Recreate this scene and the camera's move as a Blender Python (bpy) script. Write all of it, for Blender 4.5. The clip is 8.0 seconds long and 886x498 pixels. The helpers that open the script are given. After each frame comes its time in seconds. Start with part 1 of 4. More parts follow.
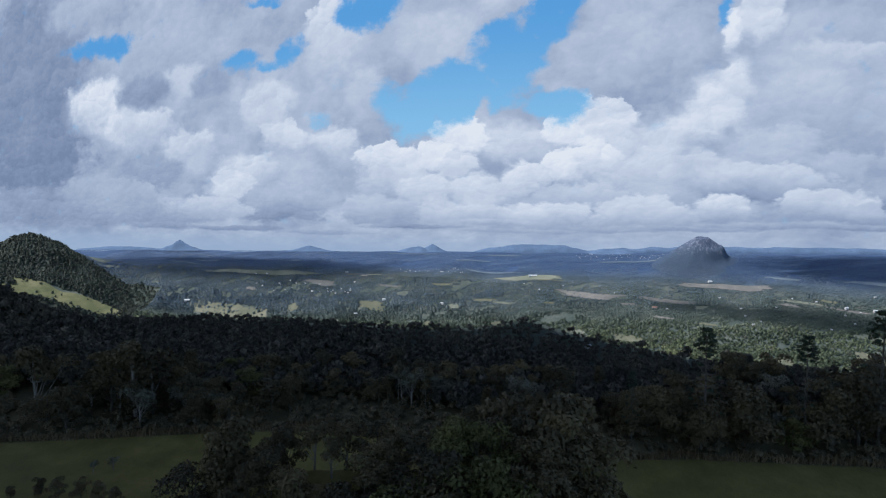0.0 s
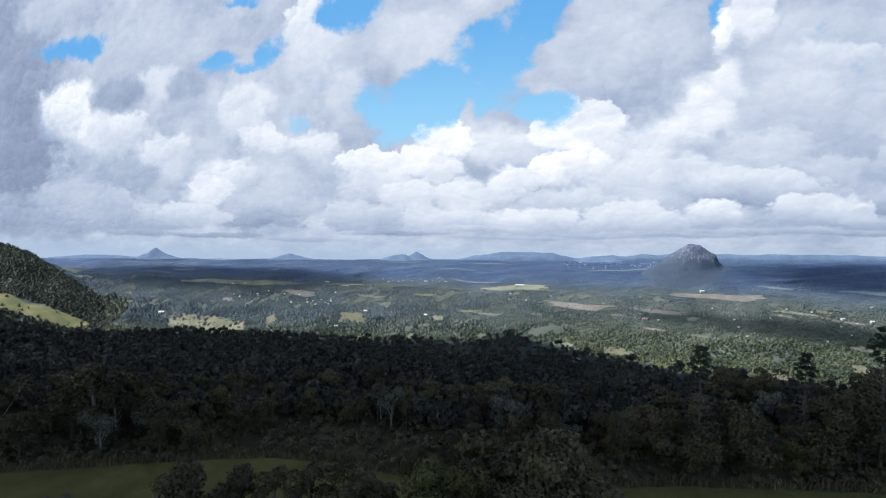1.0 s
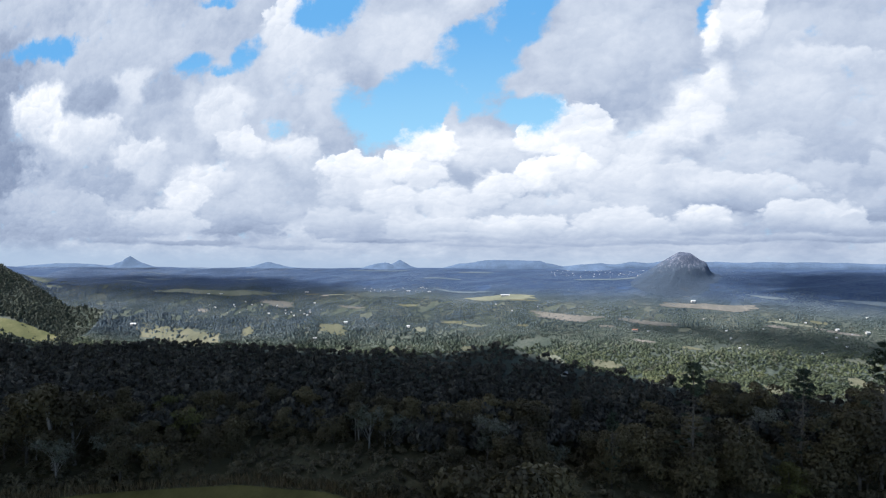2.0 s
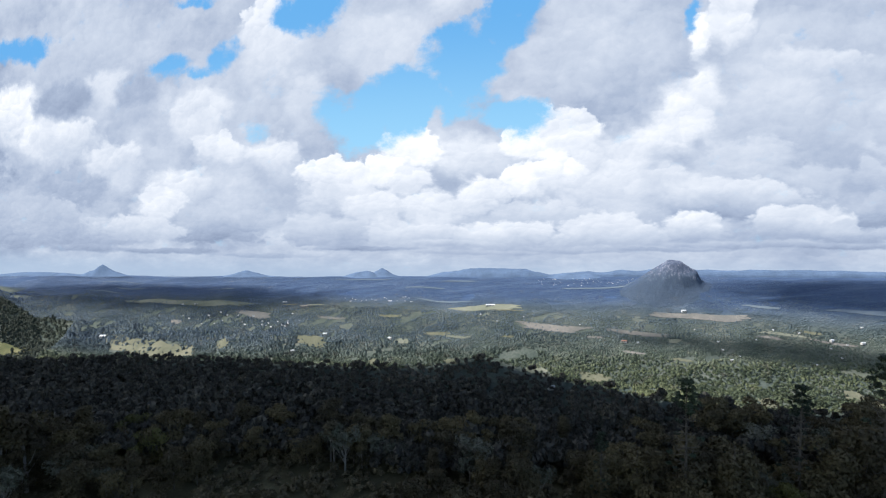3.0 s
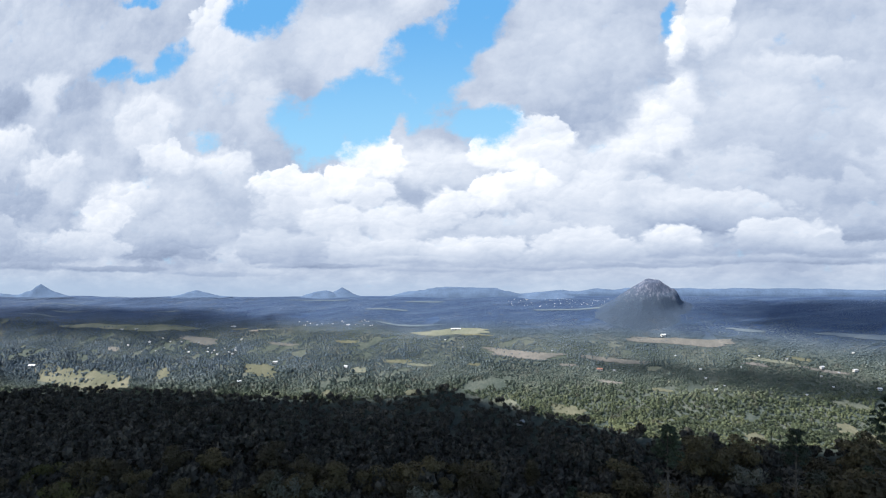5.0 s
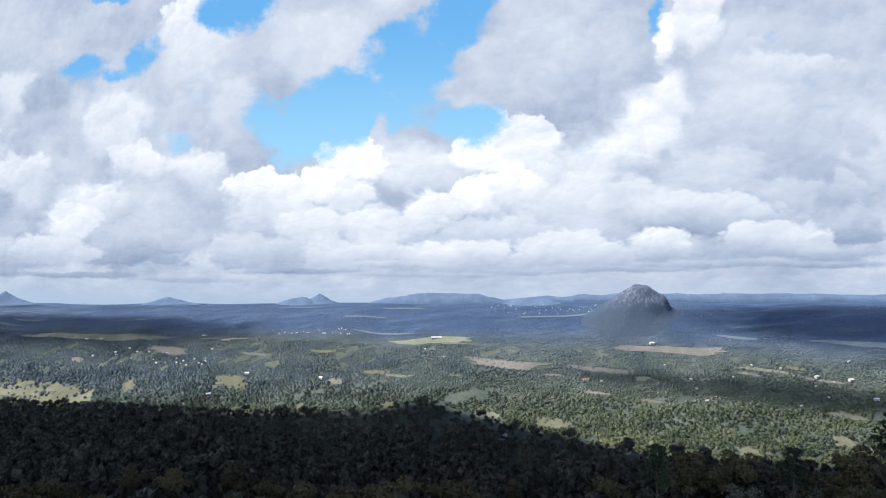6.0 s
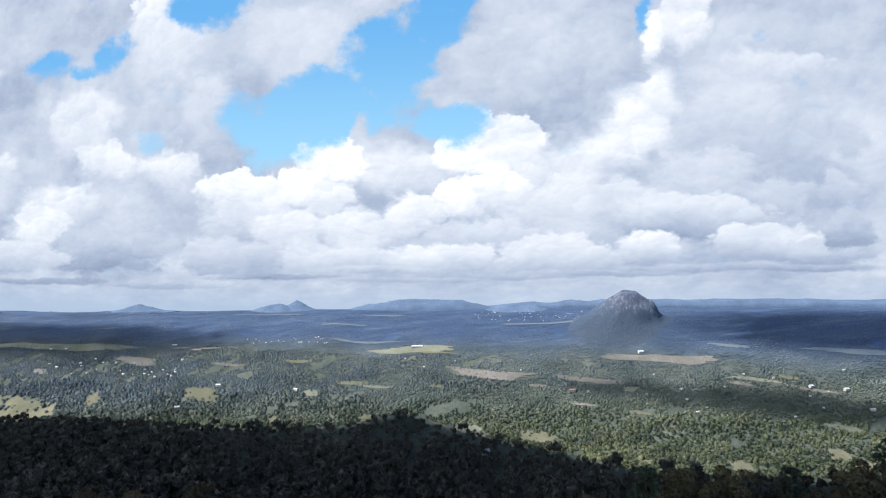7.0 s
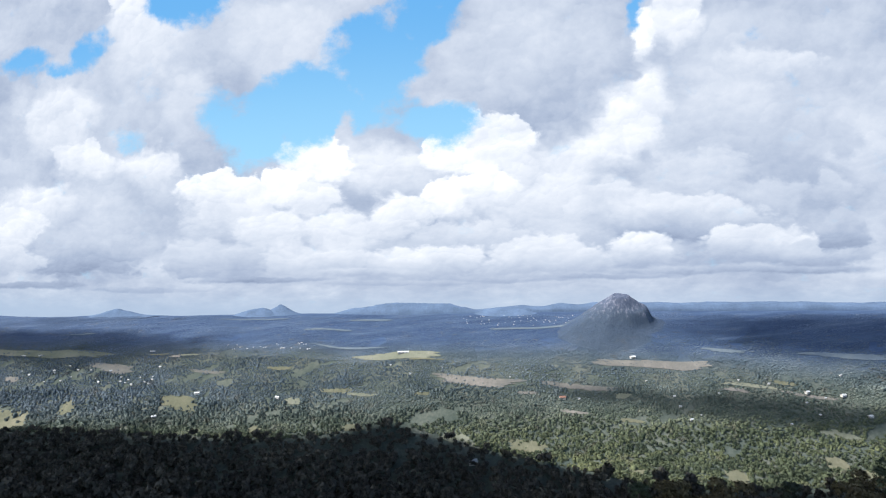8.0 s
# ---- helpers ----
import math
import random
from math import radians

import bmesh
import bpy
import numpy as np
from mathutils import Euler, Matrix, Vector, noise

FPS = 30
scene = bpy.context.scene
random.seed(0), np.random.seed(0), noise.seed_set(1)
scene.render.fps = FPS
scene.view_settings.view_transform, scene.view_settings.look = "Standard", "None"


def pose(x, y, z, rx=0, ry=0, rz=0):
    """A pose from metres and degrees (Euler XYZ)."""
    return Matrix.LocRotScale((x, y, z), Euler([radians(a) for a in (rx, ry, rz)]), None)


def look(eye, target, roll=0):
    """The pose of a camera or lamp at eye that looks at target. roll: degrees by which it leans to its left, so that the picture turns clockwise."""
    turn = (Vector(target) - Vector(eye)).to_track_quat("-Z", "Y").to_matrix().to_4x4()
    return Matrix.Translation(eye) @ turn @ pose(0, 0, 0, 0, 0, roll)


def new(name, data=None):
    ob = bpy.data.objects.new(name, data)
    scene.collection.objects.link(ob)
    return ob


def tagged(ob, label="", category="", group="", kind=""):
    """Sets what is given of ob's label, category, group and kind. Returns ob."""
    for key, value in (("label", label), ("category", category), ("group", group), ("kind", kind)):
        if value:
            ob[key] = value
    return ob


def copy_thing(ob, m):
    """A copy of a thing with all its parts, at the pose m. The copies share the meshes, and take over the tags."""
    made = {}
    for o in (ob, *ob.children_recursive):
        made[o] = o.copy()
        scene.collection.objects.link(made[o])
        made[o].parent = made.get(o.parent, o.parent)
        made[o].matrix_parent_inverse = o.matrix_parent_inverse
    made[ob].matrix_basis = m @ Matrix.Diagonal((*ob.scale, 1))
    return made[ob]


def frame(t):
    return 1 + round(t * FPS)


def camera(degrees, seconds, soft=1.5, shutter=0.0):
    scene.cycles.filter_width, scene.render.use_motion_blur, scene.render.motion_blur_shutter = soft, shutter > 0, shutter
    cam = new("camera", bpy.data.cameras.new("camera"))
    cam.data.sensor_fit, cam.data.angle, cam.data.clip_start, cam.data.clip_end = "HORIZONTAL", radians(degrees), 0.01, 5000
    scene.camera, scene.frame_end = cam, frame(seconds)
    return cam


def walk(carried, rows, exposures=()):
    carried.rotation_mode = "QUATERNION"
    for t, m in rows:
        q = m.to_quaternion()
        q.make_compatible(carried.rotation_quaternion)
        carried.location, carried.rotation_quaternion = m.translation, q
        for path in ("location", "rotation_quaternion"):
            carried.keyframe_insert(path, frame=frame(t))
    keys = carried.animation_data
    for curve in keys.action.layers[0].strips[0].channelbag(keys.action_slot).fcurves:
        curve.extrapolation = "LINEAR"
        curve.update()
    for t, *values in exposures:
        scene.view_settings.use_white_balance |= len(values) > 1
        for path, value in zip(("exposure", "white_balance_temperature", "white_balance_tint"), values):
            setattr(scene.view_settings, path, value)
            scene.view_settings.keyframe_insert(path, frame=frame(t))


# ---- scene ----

# ---- camera and its flight ----
cam = camera(77.3, 8.0, soft=1.2)
ROWS = [
    (0.0, -10.26, -53.10, 107.56, -2.888, -0.746, 9.393),
    (0.5, -8.92, -46.05, 110.23, -2.928, -0.591, 8.919),
    (1.0, -7.88, -39.04, 113.06, -2.938, -0.412, 8.425),
    (1.5, -6.83, -32.47, 114.91, -2.829, -0.297, 7.887),
    (3.0, -3.67, -13.78, 117.13, -2.067, -0.146, 6.205),
    (3.5, -2.00, -7.43, 118.23, -1.845, -0.071, 5.694),
    (4.0, 0.01, -0.50, 120.01, -1.664, 0.046, 5.235),
    (4.5, 2.22, 6.21, 121.75, -1.488, 0.118, 4.762),
    (6.0, 8.91, 26.01, 123.46, -1.059, 0.320, 3.304),
    (6.5, 10.89, 32.35, 124.09, -0.951, 0.391, 2.746),
    (7.0, 12.72, 37.82, 124.73, -0.886, 0.475, 2.250),
    (7.5, 14.20, 42.29, 125.31, -0.857, 0.539, 1.836),
    (8.0, 15.22, 46.03, 125.67, -0.859, 0.581, 1.492),
]
EXPOSURES = [(0.0, 0.65, 5800, 10), (0.5, 0.93, 6050, 10), (1.0, 1.05, 6250, 10), (4.5, 1.1, 6300, 10), (8.0, 1.15, 6350, 10)]
walk(cam, [(t, pose(x, y, z, 90 + pitch, roll, yaw)) for t, x, y, z, pitch, roll, yaw in ROWS], EXPOSURES)

# ---- sky light and sun ----
SUN_TO = Vector((-0.60, -0.16, 0.78)).normalized()
world = bpy.data.worlds.new("sky")
world.use_nodes = True
scene.world = world
wn = world.node_tree.nodes
sky = wn.new("ShaderNodeTexSky")
sky.sky_type = "NISHITA"
sky.sun_disc = False
sky.sun_elevation = math.asin(SUN_TO.z)
sky.sun_rotation = math.atan2(SUN_TO.x, SUN_TO.y)
world.node_tree.links.new(sky.outputs[0], wn["Background"].inputs[0])
wn["Background"].inputs[1].default_value = 0.15
sun_data = bpy.data.lights.new("sun", "SUN")
sun_data.energy, sun_data.angle, sun_data.color = 5.0, radians(0.6), (1.0, 0.95, 0.87)
sun = new("sun", sun_data)
sun.matrix_world = look(SUN_TO * 900, (0, 0, 0))


# ---- materials ----
class Nodes:
    """A short way of writing a node tree."""

    def __init__(self, name):
        self.mat = bpy.data.materials.new(name)
        self.mat.use_nodes = True
        self.tree = self.mat.node_tree
        self.bsdf = self.tree.nodes["Principled BSDF"]
        self.out = self.tree.nodes["Material Output"]

    def add(self, kind, **values):
        node = self.tree.nodes.new(kind)
        if "operation" in values:
            node.operation = values["operation"]
        if "use_clamp" in values:
            node.use_clamp = values["use_clamp"]
        if "interpolation_type" in values:
            node.interpolation_type = values["interpolation_type"]
        if "data_type" in values:
            node.data_type = values["data_type"]
        if "blend_type" in values:
            node.blend_type = values["blend_type"]
        return node

    def link(self, a, b):
        self.tree.links.new(a, b)

    def put(self, socket, value):
        if isinstance(value, (int, float, tuple)):
            socket.default_value = value
        else:
            self.link(value, socket)

    def math(self, op, a, b=0.0, c=0.0, clamp=False):
        node = self.add("ShaderNodeMath", operation=op, use_clamp=clamp)
        for i, v in enumerate((a, b, c)):
            self.put(node.inputs[i], v)
        return node.outputs[0]

    def noise(self, vector, scale, detail=5.0, rough=0.55, distort=0.0):
        node = self.add("ShaderNodeTexNoise")
        if vector is not None:
            self.link(vector, node.inputs["Vector"])
        node.inputs["Scale"].default_value = scale
        node.inputs["Detail"].default_value = detail
        node.inputs["Roughness"].default_value = rough
        node.inputs["Distortion"].default_value = distort
        return node.outputs[0]

    def step(self, value, a, b, to0=0.0, to1=1.0):
        node = self.add("ShaderNodeMapRange", interpolation_type="SMOOTHSTEP")
        for i, v in enumerate((value, a, b, to0, to1)):
            self.put(node.inputs[i], v)
        return node.outputs[0]

    def ramp(self, value, *stops):
        node = self.add("ShaderNodeValToRGB")
        self.link(value, node.inputs[0])
        e = node.color_ramp.elements
        while len(e) < len(stops):
            e.new(0.5)
        for el, (p, c) in zip(e, stops):
            el.position, el.color = p, (*c, 1)
        return node.outputs[0]

    def mix(self, fac, a, b, blend="MIX"):
        node = self.add("ShaderNodeMix", data_type="RGBA", blend_type=blend)
        self.put(node.inputs[0], fac)
        for s, v in ((6, a), (7, b)):
            self.put(node.inputs[s], (*v, 1) if isinstance(v, tuple) else v)
        return node.outputs[2]

    def place(self):
        return self.add("ShaderNodeNewGeometry").outputs["Position"]

    def scaled(self, vector, x, y, z):
        node = self.add("ShaderNodeVectorMath", operation="MULTIPLY")
        self.link(vector, node.inputs[0])
        node.inputs[1].default_value = (x, y, z)
        return node.outputs[0]

    def bump(self, height, strength, distance):
        node = self.add("ShaderNodeBump")
        node.inputs["Strength"].default_value = strength
        node.inputs["Distance"].default_value = distance
        self.link(height, node.inputs["Height"])
        self.link(node.outputs[0], self.bsdf.inputs["Normal"])

    def finish(self, colour, rough=0.9, spec=0.2):
        self.put(self.bsdf.inputs["Base Color"], (*colour, 1) if isinstance(colour, tuple) else colour)
        self.bsdf.inputs["Roughness"].default_value = rough
        self.bsdf.inputs["Specular IOR Level"].default_value = spec
        return self.mat


def foliage(name, dark, mid, light, grain=1.0, islands=True):
    """Leaves: each clump its own tone, a finer grain over it."""
    n = Nodes(name)
    place = n.place()
    fine = n.noise(place, 2.2 / grain, 4)
    wide = n.noise(place, 0.03, 3)
    if islands:
        each = n.add("ShaderNodeNewGeometry").outputs["Random Per Island"]
    else:
        each = n.add("ShaderNodeObjectInfo").outputs["Random"]
    v = n.math("ADD", n.math("MULTIPLY", each, 0.55), n.math("MULTIPLY", fine, 0.3))
    v = n.math("ADD", v, n.math("MULTIPLY_ADD", wide, 0.9, -0.38))
    colour = n.ramp(v, (0.12, dark), (0.5, mid), (0.9, light))
    hue = n.noise(n.scaled(place, 1, 1, 0.3), 0.16 / grain, 3, 0.6)
    brown = tuple(c * k for c, k in zip(mid, (1.15, 1.0, 0.9)))
    colour = n.mix(n.step(hue, 0.52, 0.68, 0.0, 0.4), colour, brown)
    return n.finish(colour, 0.75, 0.25)


def plain(name, colour, vary=0.25, scale=0.6, rough=0.85, spec=0.2, metal=0.0):
    """A paint, bark or stone of one colour with wear at two scales."""
    n = Nodes(name)
    place = n.place()
    v = n.math("ADD", n.math("MULTIPLY", n.noise(place, scale, 4), 0.6), n.math("MULTIPLY", n.noise(place, scale * 9, 3), 0.4))
    a = tuple(c * (1 - vary) for c in colour)
    b = tuple(min(1, c * (1 + vary)) for c in colour)
    n.bsdf.inputs["Metallic"].default_value = metal
    return n.finish(n.ramp(v, (0.3, a), (0.7, b)), rough, spec)


def grass(name, a, b, c):
    n = Nodes(name)
    place = n.place()
    wide = n.noise(place, 0.07, 4, 0.6)
    fine = n.noise(n.scaled(place, 1, 0.4, 1), 1.1, 4, 0.7)
    v = n.math("ADD", n.math("MULTIPLY", wide, 0.7), n.math("MULTIPLY", fine, 0.3))
    n.bump(fine, 0.5, 0.3)
    return n.finish(n.ramp(v, (0.32, a), (0.5, b), (0.68, c)), 0.9, 0.1)



def land():
    """Forest floor and rough grass near by; far plain of bush and pasture bands, distance haze painted in as blue."""
    n = Nodes("open_land")
    place = n.place()
    wide = n.noise(place, 0.07, 4, 0.6)
    fine = n.noise(place, 0.9, 4, 0.7)
    v = n.math("ADD", n.math("MULTIPLY", wide, 0.6), n.math("MULTIPLY", fine, 0.4))
    near = n.ramp(v, (0.34, (0.038, 0.036, 0.02)), (0.5, (0.06, 0.056, 0.032)), (0.66, (0.095, 0.085, 0.05)))
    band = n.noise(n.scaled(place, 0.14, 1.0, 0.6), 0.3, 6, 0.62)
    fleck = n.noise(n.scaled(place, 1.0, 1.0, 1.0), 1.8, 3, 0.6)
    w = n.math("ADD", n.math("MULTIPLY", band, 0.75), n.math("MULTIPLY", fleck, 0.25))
    # far colours carry the blue of distance haze
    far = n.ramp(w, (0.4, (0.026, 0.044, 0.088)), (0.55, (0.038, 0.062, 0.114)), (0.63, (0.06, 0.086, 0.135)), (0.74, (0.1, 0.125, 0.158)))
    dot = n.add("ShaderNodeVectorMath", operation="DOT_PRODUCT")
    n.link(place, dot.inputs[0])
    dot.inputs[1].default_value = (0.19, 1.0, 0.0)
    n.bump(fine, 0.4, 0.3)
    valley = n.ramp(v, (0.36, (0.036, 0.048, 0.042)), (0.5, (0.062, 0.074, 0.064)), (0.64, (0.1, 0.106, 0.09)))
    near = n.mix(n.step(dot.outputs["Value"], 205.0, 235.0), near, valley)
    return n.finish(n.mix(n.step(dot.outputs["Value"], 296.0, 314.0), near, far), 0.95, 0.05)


M_GROUND = land()
M_LAWN = grass("mown_grass", (0.05, 0.046, 0.0142), (0.076, 0.068, 0.021), (0.106, 0.093, 0.032))
M_DRYGRASS = grass("dry_grass", (0.064, 0.069, 0.047), (0.096, 0.097, 0.067), (0.145, 0.137, 0.098))
M_PADDOCK = grass("paddock_grass", (0.082, 0.092, 0.07), (0.118, 0.124, 0.096), (0.16, 0.16, 0.13))
M_SLOPE = grass("hill_grass", (0.055, 0.064, 0.03), (0.09, 0.094, 0.045), (0.15, 0.138, 0.075))
# pasture with the blue of distance haze painted into it
M_HAZEFIELD = grass("far_pasture", (0.055, 0.078, 0.11), (0.075, 0.097, 0.122), (0.1, 0.122, 0.138))
M_EARTH = grass("pale_earth", (0.075, 0.078, 0.076), (0.11, 0.106, 0.098), (0.175, 0.16, 0.145))
M_LEAF_NEAR = foliage("leaf_near", (0.0205, 0.0165, 0.0082), (0.046, 0.0375, 0.0165), (0.088, 0.07, 0.031), 1.0, False)
M_LEAF_RIDGE = foliage("leaf_ridge", (0.012, 0.0122, 0.0105), (0.029, 0.028, 0.022), (0.082, 0.072, 0.053))
M_LEAF_HILL = foliage("leaf_hill", (0.011, 0.0185, 0.014), (0.022, 0.031, 0.022), (0.047, 0.058, 0.038), 0.8)


def valley_bush():
    """Mixed bush in long stands, green close by; painted-in haze turns it grey, then blue, up the valley."""
    n = Nodes("valley_bush")
    place = n.place()
    each = n.add("ShaderNodeNewGeometry").outputs["Random Per Island"]
    patch = n.noise(n.scaled(place, 0.2, 1, 0.6), 0.13, 6, 0.6)
    stand = n.noise(n.scaled(place, 0.28, 1, 0.6), 0.5, 4, 0.6)
    crown = n.noise(place, 0.7, 2)
    v = n.math("ADD", n.math("MULTIPLY", each, 0.2), n.math("MULTIPLY", crown, 0.16))
    v = n.math("ADD", v, n.math("MULTIPLY_ADD", patch, 1.7, -1.0))
    v = n.math("ADD", v, n.math("MULTIPLY", stand, 0.9))
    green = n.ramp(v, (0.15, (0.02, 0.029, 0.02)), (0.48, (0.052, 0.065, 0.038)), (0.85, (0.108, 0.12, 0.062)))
    # same bush with distance haze put into the colour
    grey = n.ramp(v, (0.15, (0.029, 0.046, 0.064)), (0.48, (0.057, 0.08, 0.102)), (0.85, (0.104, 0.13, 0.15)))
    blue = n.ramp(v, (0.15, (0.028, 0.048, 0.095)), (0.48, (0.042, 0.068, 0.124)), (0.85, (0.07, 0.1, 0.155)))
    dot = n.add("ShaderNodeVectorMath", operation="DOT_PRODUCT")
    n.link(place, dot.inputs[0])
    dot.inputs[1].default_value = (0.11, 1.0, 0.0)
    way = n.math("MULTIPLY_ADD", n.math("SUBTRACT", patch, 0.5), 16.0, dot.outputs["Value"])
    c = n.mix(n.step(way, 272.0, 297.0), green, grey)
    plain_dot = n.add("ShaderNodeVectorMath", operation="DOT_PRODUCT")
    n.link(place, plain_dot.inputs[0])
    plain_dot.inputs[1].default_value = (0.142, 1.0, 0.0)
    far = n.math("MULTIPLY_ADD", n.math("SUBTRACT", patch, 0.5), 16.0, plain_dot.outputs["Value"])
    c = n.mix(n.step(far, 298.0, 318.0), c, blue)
    brown = n.noise(n.scaled(place, 0.5, 1, 0.3), 0.35, 3, 0.6)
    c = n.mix(n.step(brown, 0.56, 0.7, 0.0, 0.5), c, (0.085, 0.08, 0.066))
    tuft = n.noise(place, 3.2, 4, 0.65)
    c = n.mix(1.0, c, n.ramp(tuft, (0.3, (0.86, 0.86, 0.86)), (0.7, (1.18, 1.18, 1.18))), "MULTIPLY")
    return n.finish(c, 0.8, 0.15)


M_BUSH = valley_bush()
M_BARK = plain("bark", (0.06, 0.052, 0.042), 0.4, 1.5)
M_BARK_PALE = plain("pale_bark", (0.13, 0.12, 0.105), 0.3, 1.5)
M_CLOUD = plain("cloud_vapour", (0.8, 0.8, 0.82), 0.05, 0.02, 1.0, 0.0)


def thin_cloud():
    """Broken fair-weather cloud that lets part of the sunlight through and frays out at its rim."""
    n = Nodes("thin_cloud")
    gen = n.add("ShaderNodeTexCoord").outputs["Generated"]
    sep = n.add("ShaderNodeSeparateXYZ")
    n.link(gen, sep.inputs[0])
    a = n.math("MULTIPLY_ADD", sep.outputs[0], 2.0, -1.0)
    b = n.math("MULTIPLY_ADD", sep.outputs[1], 2.0, -1.0)
    r = n.math("SQRT", n.math("ADD", n.math("MULTIPLY", a, a), n.math("MULTIPLY", b, b)))
    r = n.math("MULTIPLY_ADD", n.math("SUBTRACT", n.noise(n.place(), 0.06, 5, 0.6), 0.5), 0.7, r)
    alpha = n.step(r, 0.45, 1.05, 0.66, 0.0)
    n.finish((0.8, 0.8, 0.82), 1.0, 0.0)
    n.link(alpha, n.bsdf.inputs["Alpha"])
    return n.mat


M_CLOUD_THIN = thin_cloud()
# forested ranges on the horizon, their colour painted haze blue
M_HAZEBLUE = plain("distant_forest", (0.07, 0.102, 0.16), 0.25, 0.15, 1.0, 0.0)


def rock():
    """Scrubby slopes, bare stone streaks towards the summit; distance haze painted in as blue-grey."""
    n = Nodes("mountain_rock")
    place = n.place()
    crag = n.noise(n.scaled(place, 1, 1, 0.3), 0.8, 6, 0.65)
    fine = n.noise(place, 2.6, 5, 0.6)
    sep = n.add("ShaderNodeSeparateXYZ")
    n.link(place, sep.inputs[0])
    # stone and scrub colours both shifted blue to stand for haze
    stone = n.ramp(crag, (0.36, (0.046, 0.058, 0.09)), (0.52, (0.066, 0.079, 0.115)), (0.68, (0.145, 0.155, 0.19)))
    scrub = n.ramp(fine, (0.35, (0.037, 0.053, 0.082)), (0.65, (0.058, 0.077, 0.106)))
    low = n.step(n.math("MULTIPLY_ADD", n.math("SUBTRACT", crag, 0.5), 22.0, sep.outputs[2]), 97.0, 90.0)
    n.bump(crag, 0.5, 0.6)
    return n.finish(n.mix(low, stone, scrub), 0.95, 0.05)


M_ROCK = rock()


# ---- the lie of the land ----
PROFILE = [(-700, 75), (-200, 25), (60, 8), (125, 11), (165, 16), (185, 19), (205, 21), (235, 28), (262, 37), (272, 41),
           (285, 55), (297, 69), (315, 77.5), (330, 82.5), (342, 85.5), (352, 84.5), (420, 72), (1200, -70)]
PY = np.array([a for a, b in PROFILE], float)
PZ = np.array([b for a, b in PROFILE], float)


def along(x, y):
    """How far down the valley a place lies; the far slopes run aslant."""
    s = np.clip((np.asarray(y, float) - 100) / 220, 0, 1)
    return y + 0.19 * x * s * s * (3 - 2 * s)


WAVES = {}


def waves(x, y, length, seed):
    """Smooth uneven ground: sines at odd angles."""
    if (length, seed) not in WAVES:
        rng = np.random.RandomState(seed)
        a, p, k = rng.uniform(0, 6.28, 6), rng.uniform(0, 6.28, 6), rng.uniform(0.7, 1.6, 6) * 6.28 / length
        WAVES[length, seed] = list(zip(np.cos(a) * k, np.sin(a) * k, p))
    z = 0
    for a, b, p in WAVES[length, seed]:
        z = z + np.sin(x * a + y * b + p)
    return z / 6


HILL = (-424.0, 345.0)
TABLE = (91.5, 305.0)


def height(x, y):
    x, y = np.asarray(x, float), np.asarray(y, float)
    yp = along(x, y)
    z = (np.interp(yp - 5, PY, PZ) + np.interp(yp, PY, PZ) * 2 + np.interp(yp + 5, PY, PZ)) / 4
    soft = np.clip((yp - 170) / 60, 0, 1) * np.clip((345 - yp) / 40, 0, 1)
    z = z + soft * (1.6 * waves(x, y, 70, 3) + 0.8 * waves(x, y, 28, 5))
    # the far ground climbs a little to the east, fitted to the camera's horizon
    far = np.clip((yp - 280) / 55, 0, 1)
    z = z + 0.024 * np.clip(x + 60, -560, 300) * far * far * (3 - 2 * far)
    # the steep wooded hill on the flank
    d = np.hypot((x - HILL[0]) / 1.0, (y - HILL[1]) / 0.75)
    cone = 95.0 - 0.5 * np.sqrt(d * d + 60) + 1.2 * waves(x, y, 33, 6)
    z = np.where(cone > z - 6, np.maximum(z, cone) + 1.5 * np.exp(-((z - cone) / 4) ** 2), z)
    # a knoll added under the near grove, shaped to fit the camera's view
    z = z + 35 * np.exp(-(((x + 40) / 60) ** 4) - ((y - 78) / 23) ** 2)
    # the wooded apron of the table mountain
    m = np.hypot(x - TABLE[0], (y - TABLE[1]) / 0.6)
    z = z + 4.8 * np.clip(1 - m / 46, 0, 1) ** 1.4
    return z


def ground_z(x, y):
    return float(height(x, y))


def mesh_of(name, verts, faces, material, smooth=False):
    me = bpy.data.meshes.new(name)
    verts = np.asarray(verts, np.float32)
    faces = np.asarray(faces, np.int32)
    k = faces.shape[1]
    me.vertices.add(len(verts))
    me.vertices.foreach_set("co", verts.ravel())
    me.loops.add(faces.size)
    me.loops.foreach_set("vertex_index", faces.ravel())
    me.polygons.add(len(faces))
    me.polygons.foreach_set("loop_start", np.arange(0, faces.size, k, dtype=np.int32))
    me.polygons.foreach_set("loop_total", np.full(len(faces), k, np.int32))
    if smooth:
        me.polygons.foreach_set("use_smooth", np.ones(len(faces), bool))
    me.materials.append(material)
    me.update(calc_edges=True)
    me.validate()
    return me


def grid_faces(nx, ny):
    i = np.arange(nx - 1)[None, :] + nx * np.arange(ny - 1)[:, None]
    return np.stack([i, i + 1, i + 1 + nx, i + nx], -1).reshape(-1, 4)


def spaced(lo, a, b, hi, n, m):
    """Coordinates that lie close between a and b and wide outside."""
    left = a - (a - lo) * np.linspace(1, 0, m, endpoint=False) ** 2
    right = b + (hi - b) * np.linspace(0, 1, m + 1)[1:] ** 2
    return np.concatenate([left, np.linspace(a, b, n), right])


gx, gy = spaced(-1600, -560, 320, 1600, 280, 14), spaced(-800, 90, 360, 1500, 180, 14)
X, Y = np.meshgrid(gx, gy)
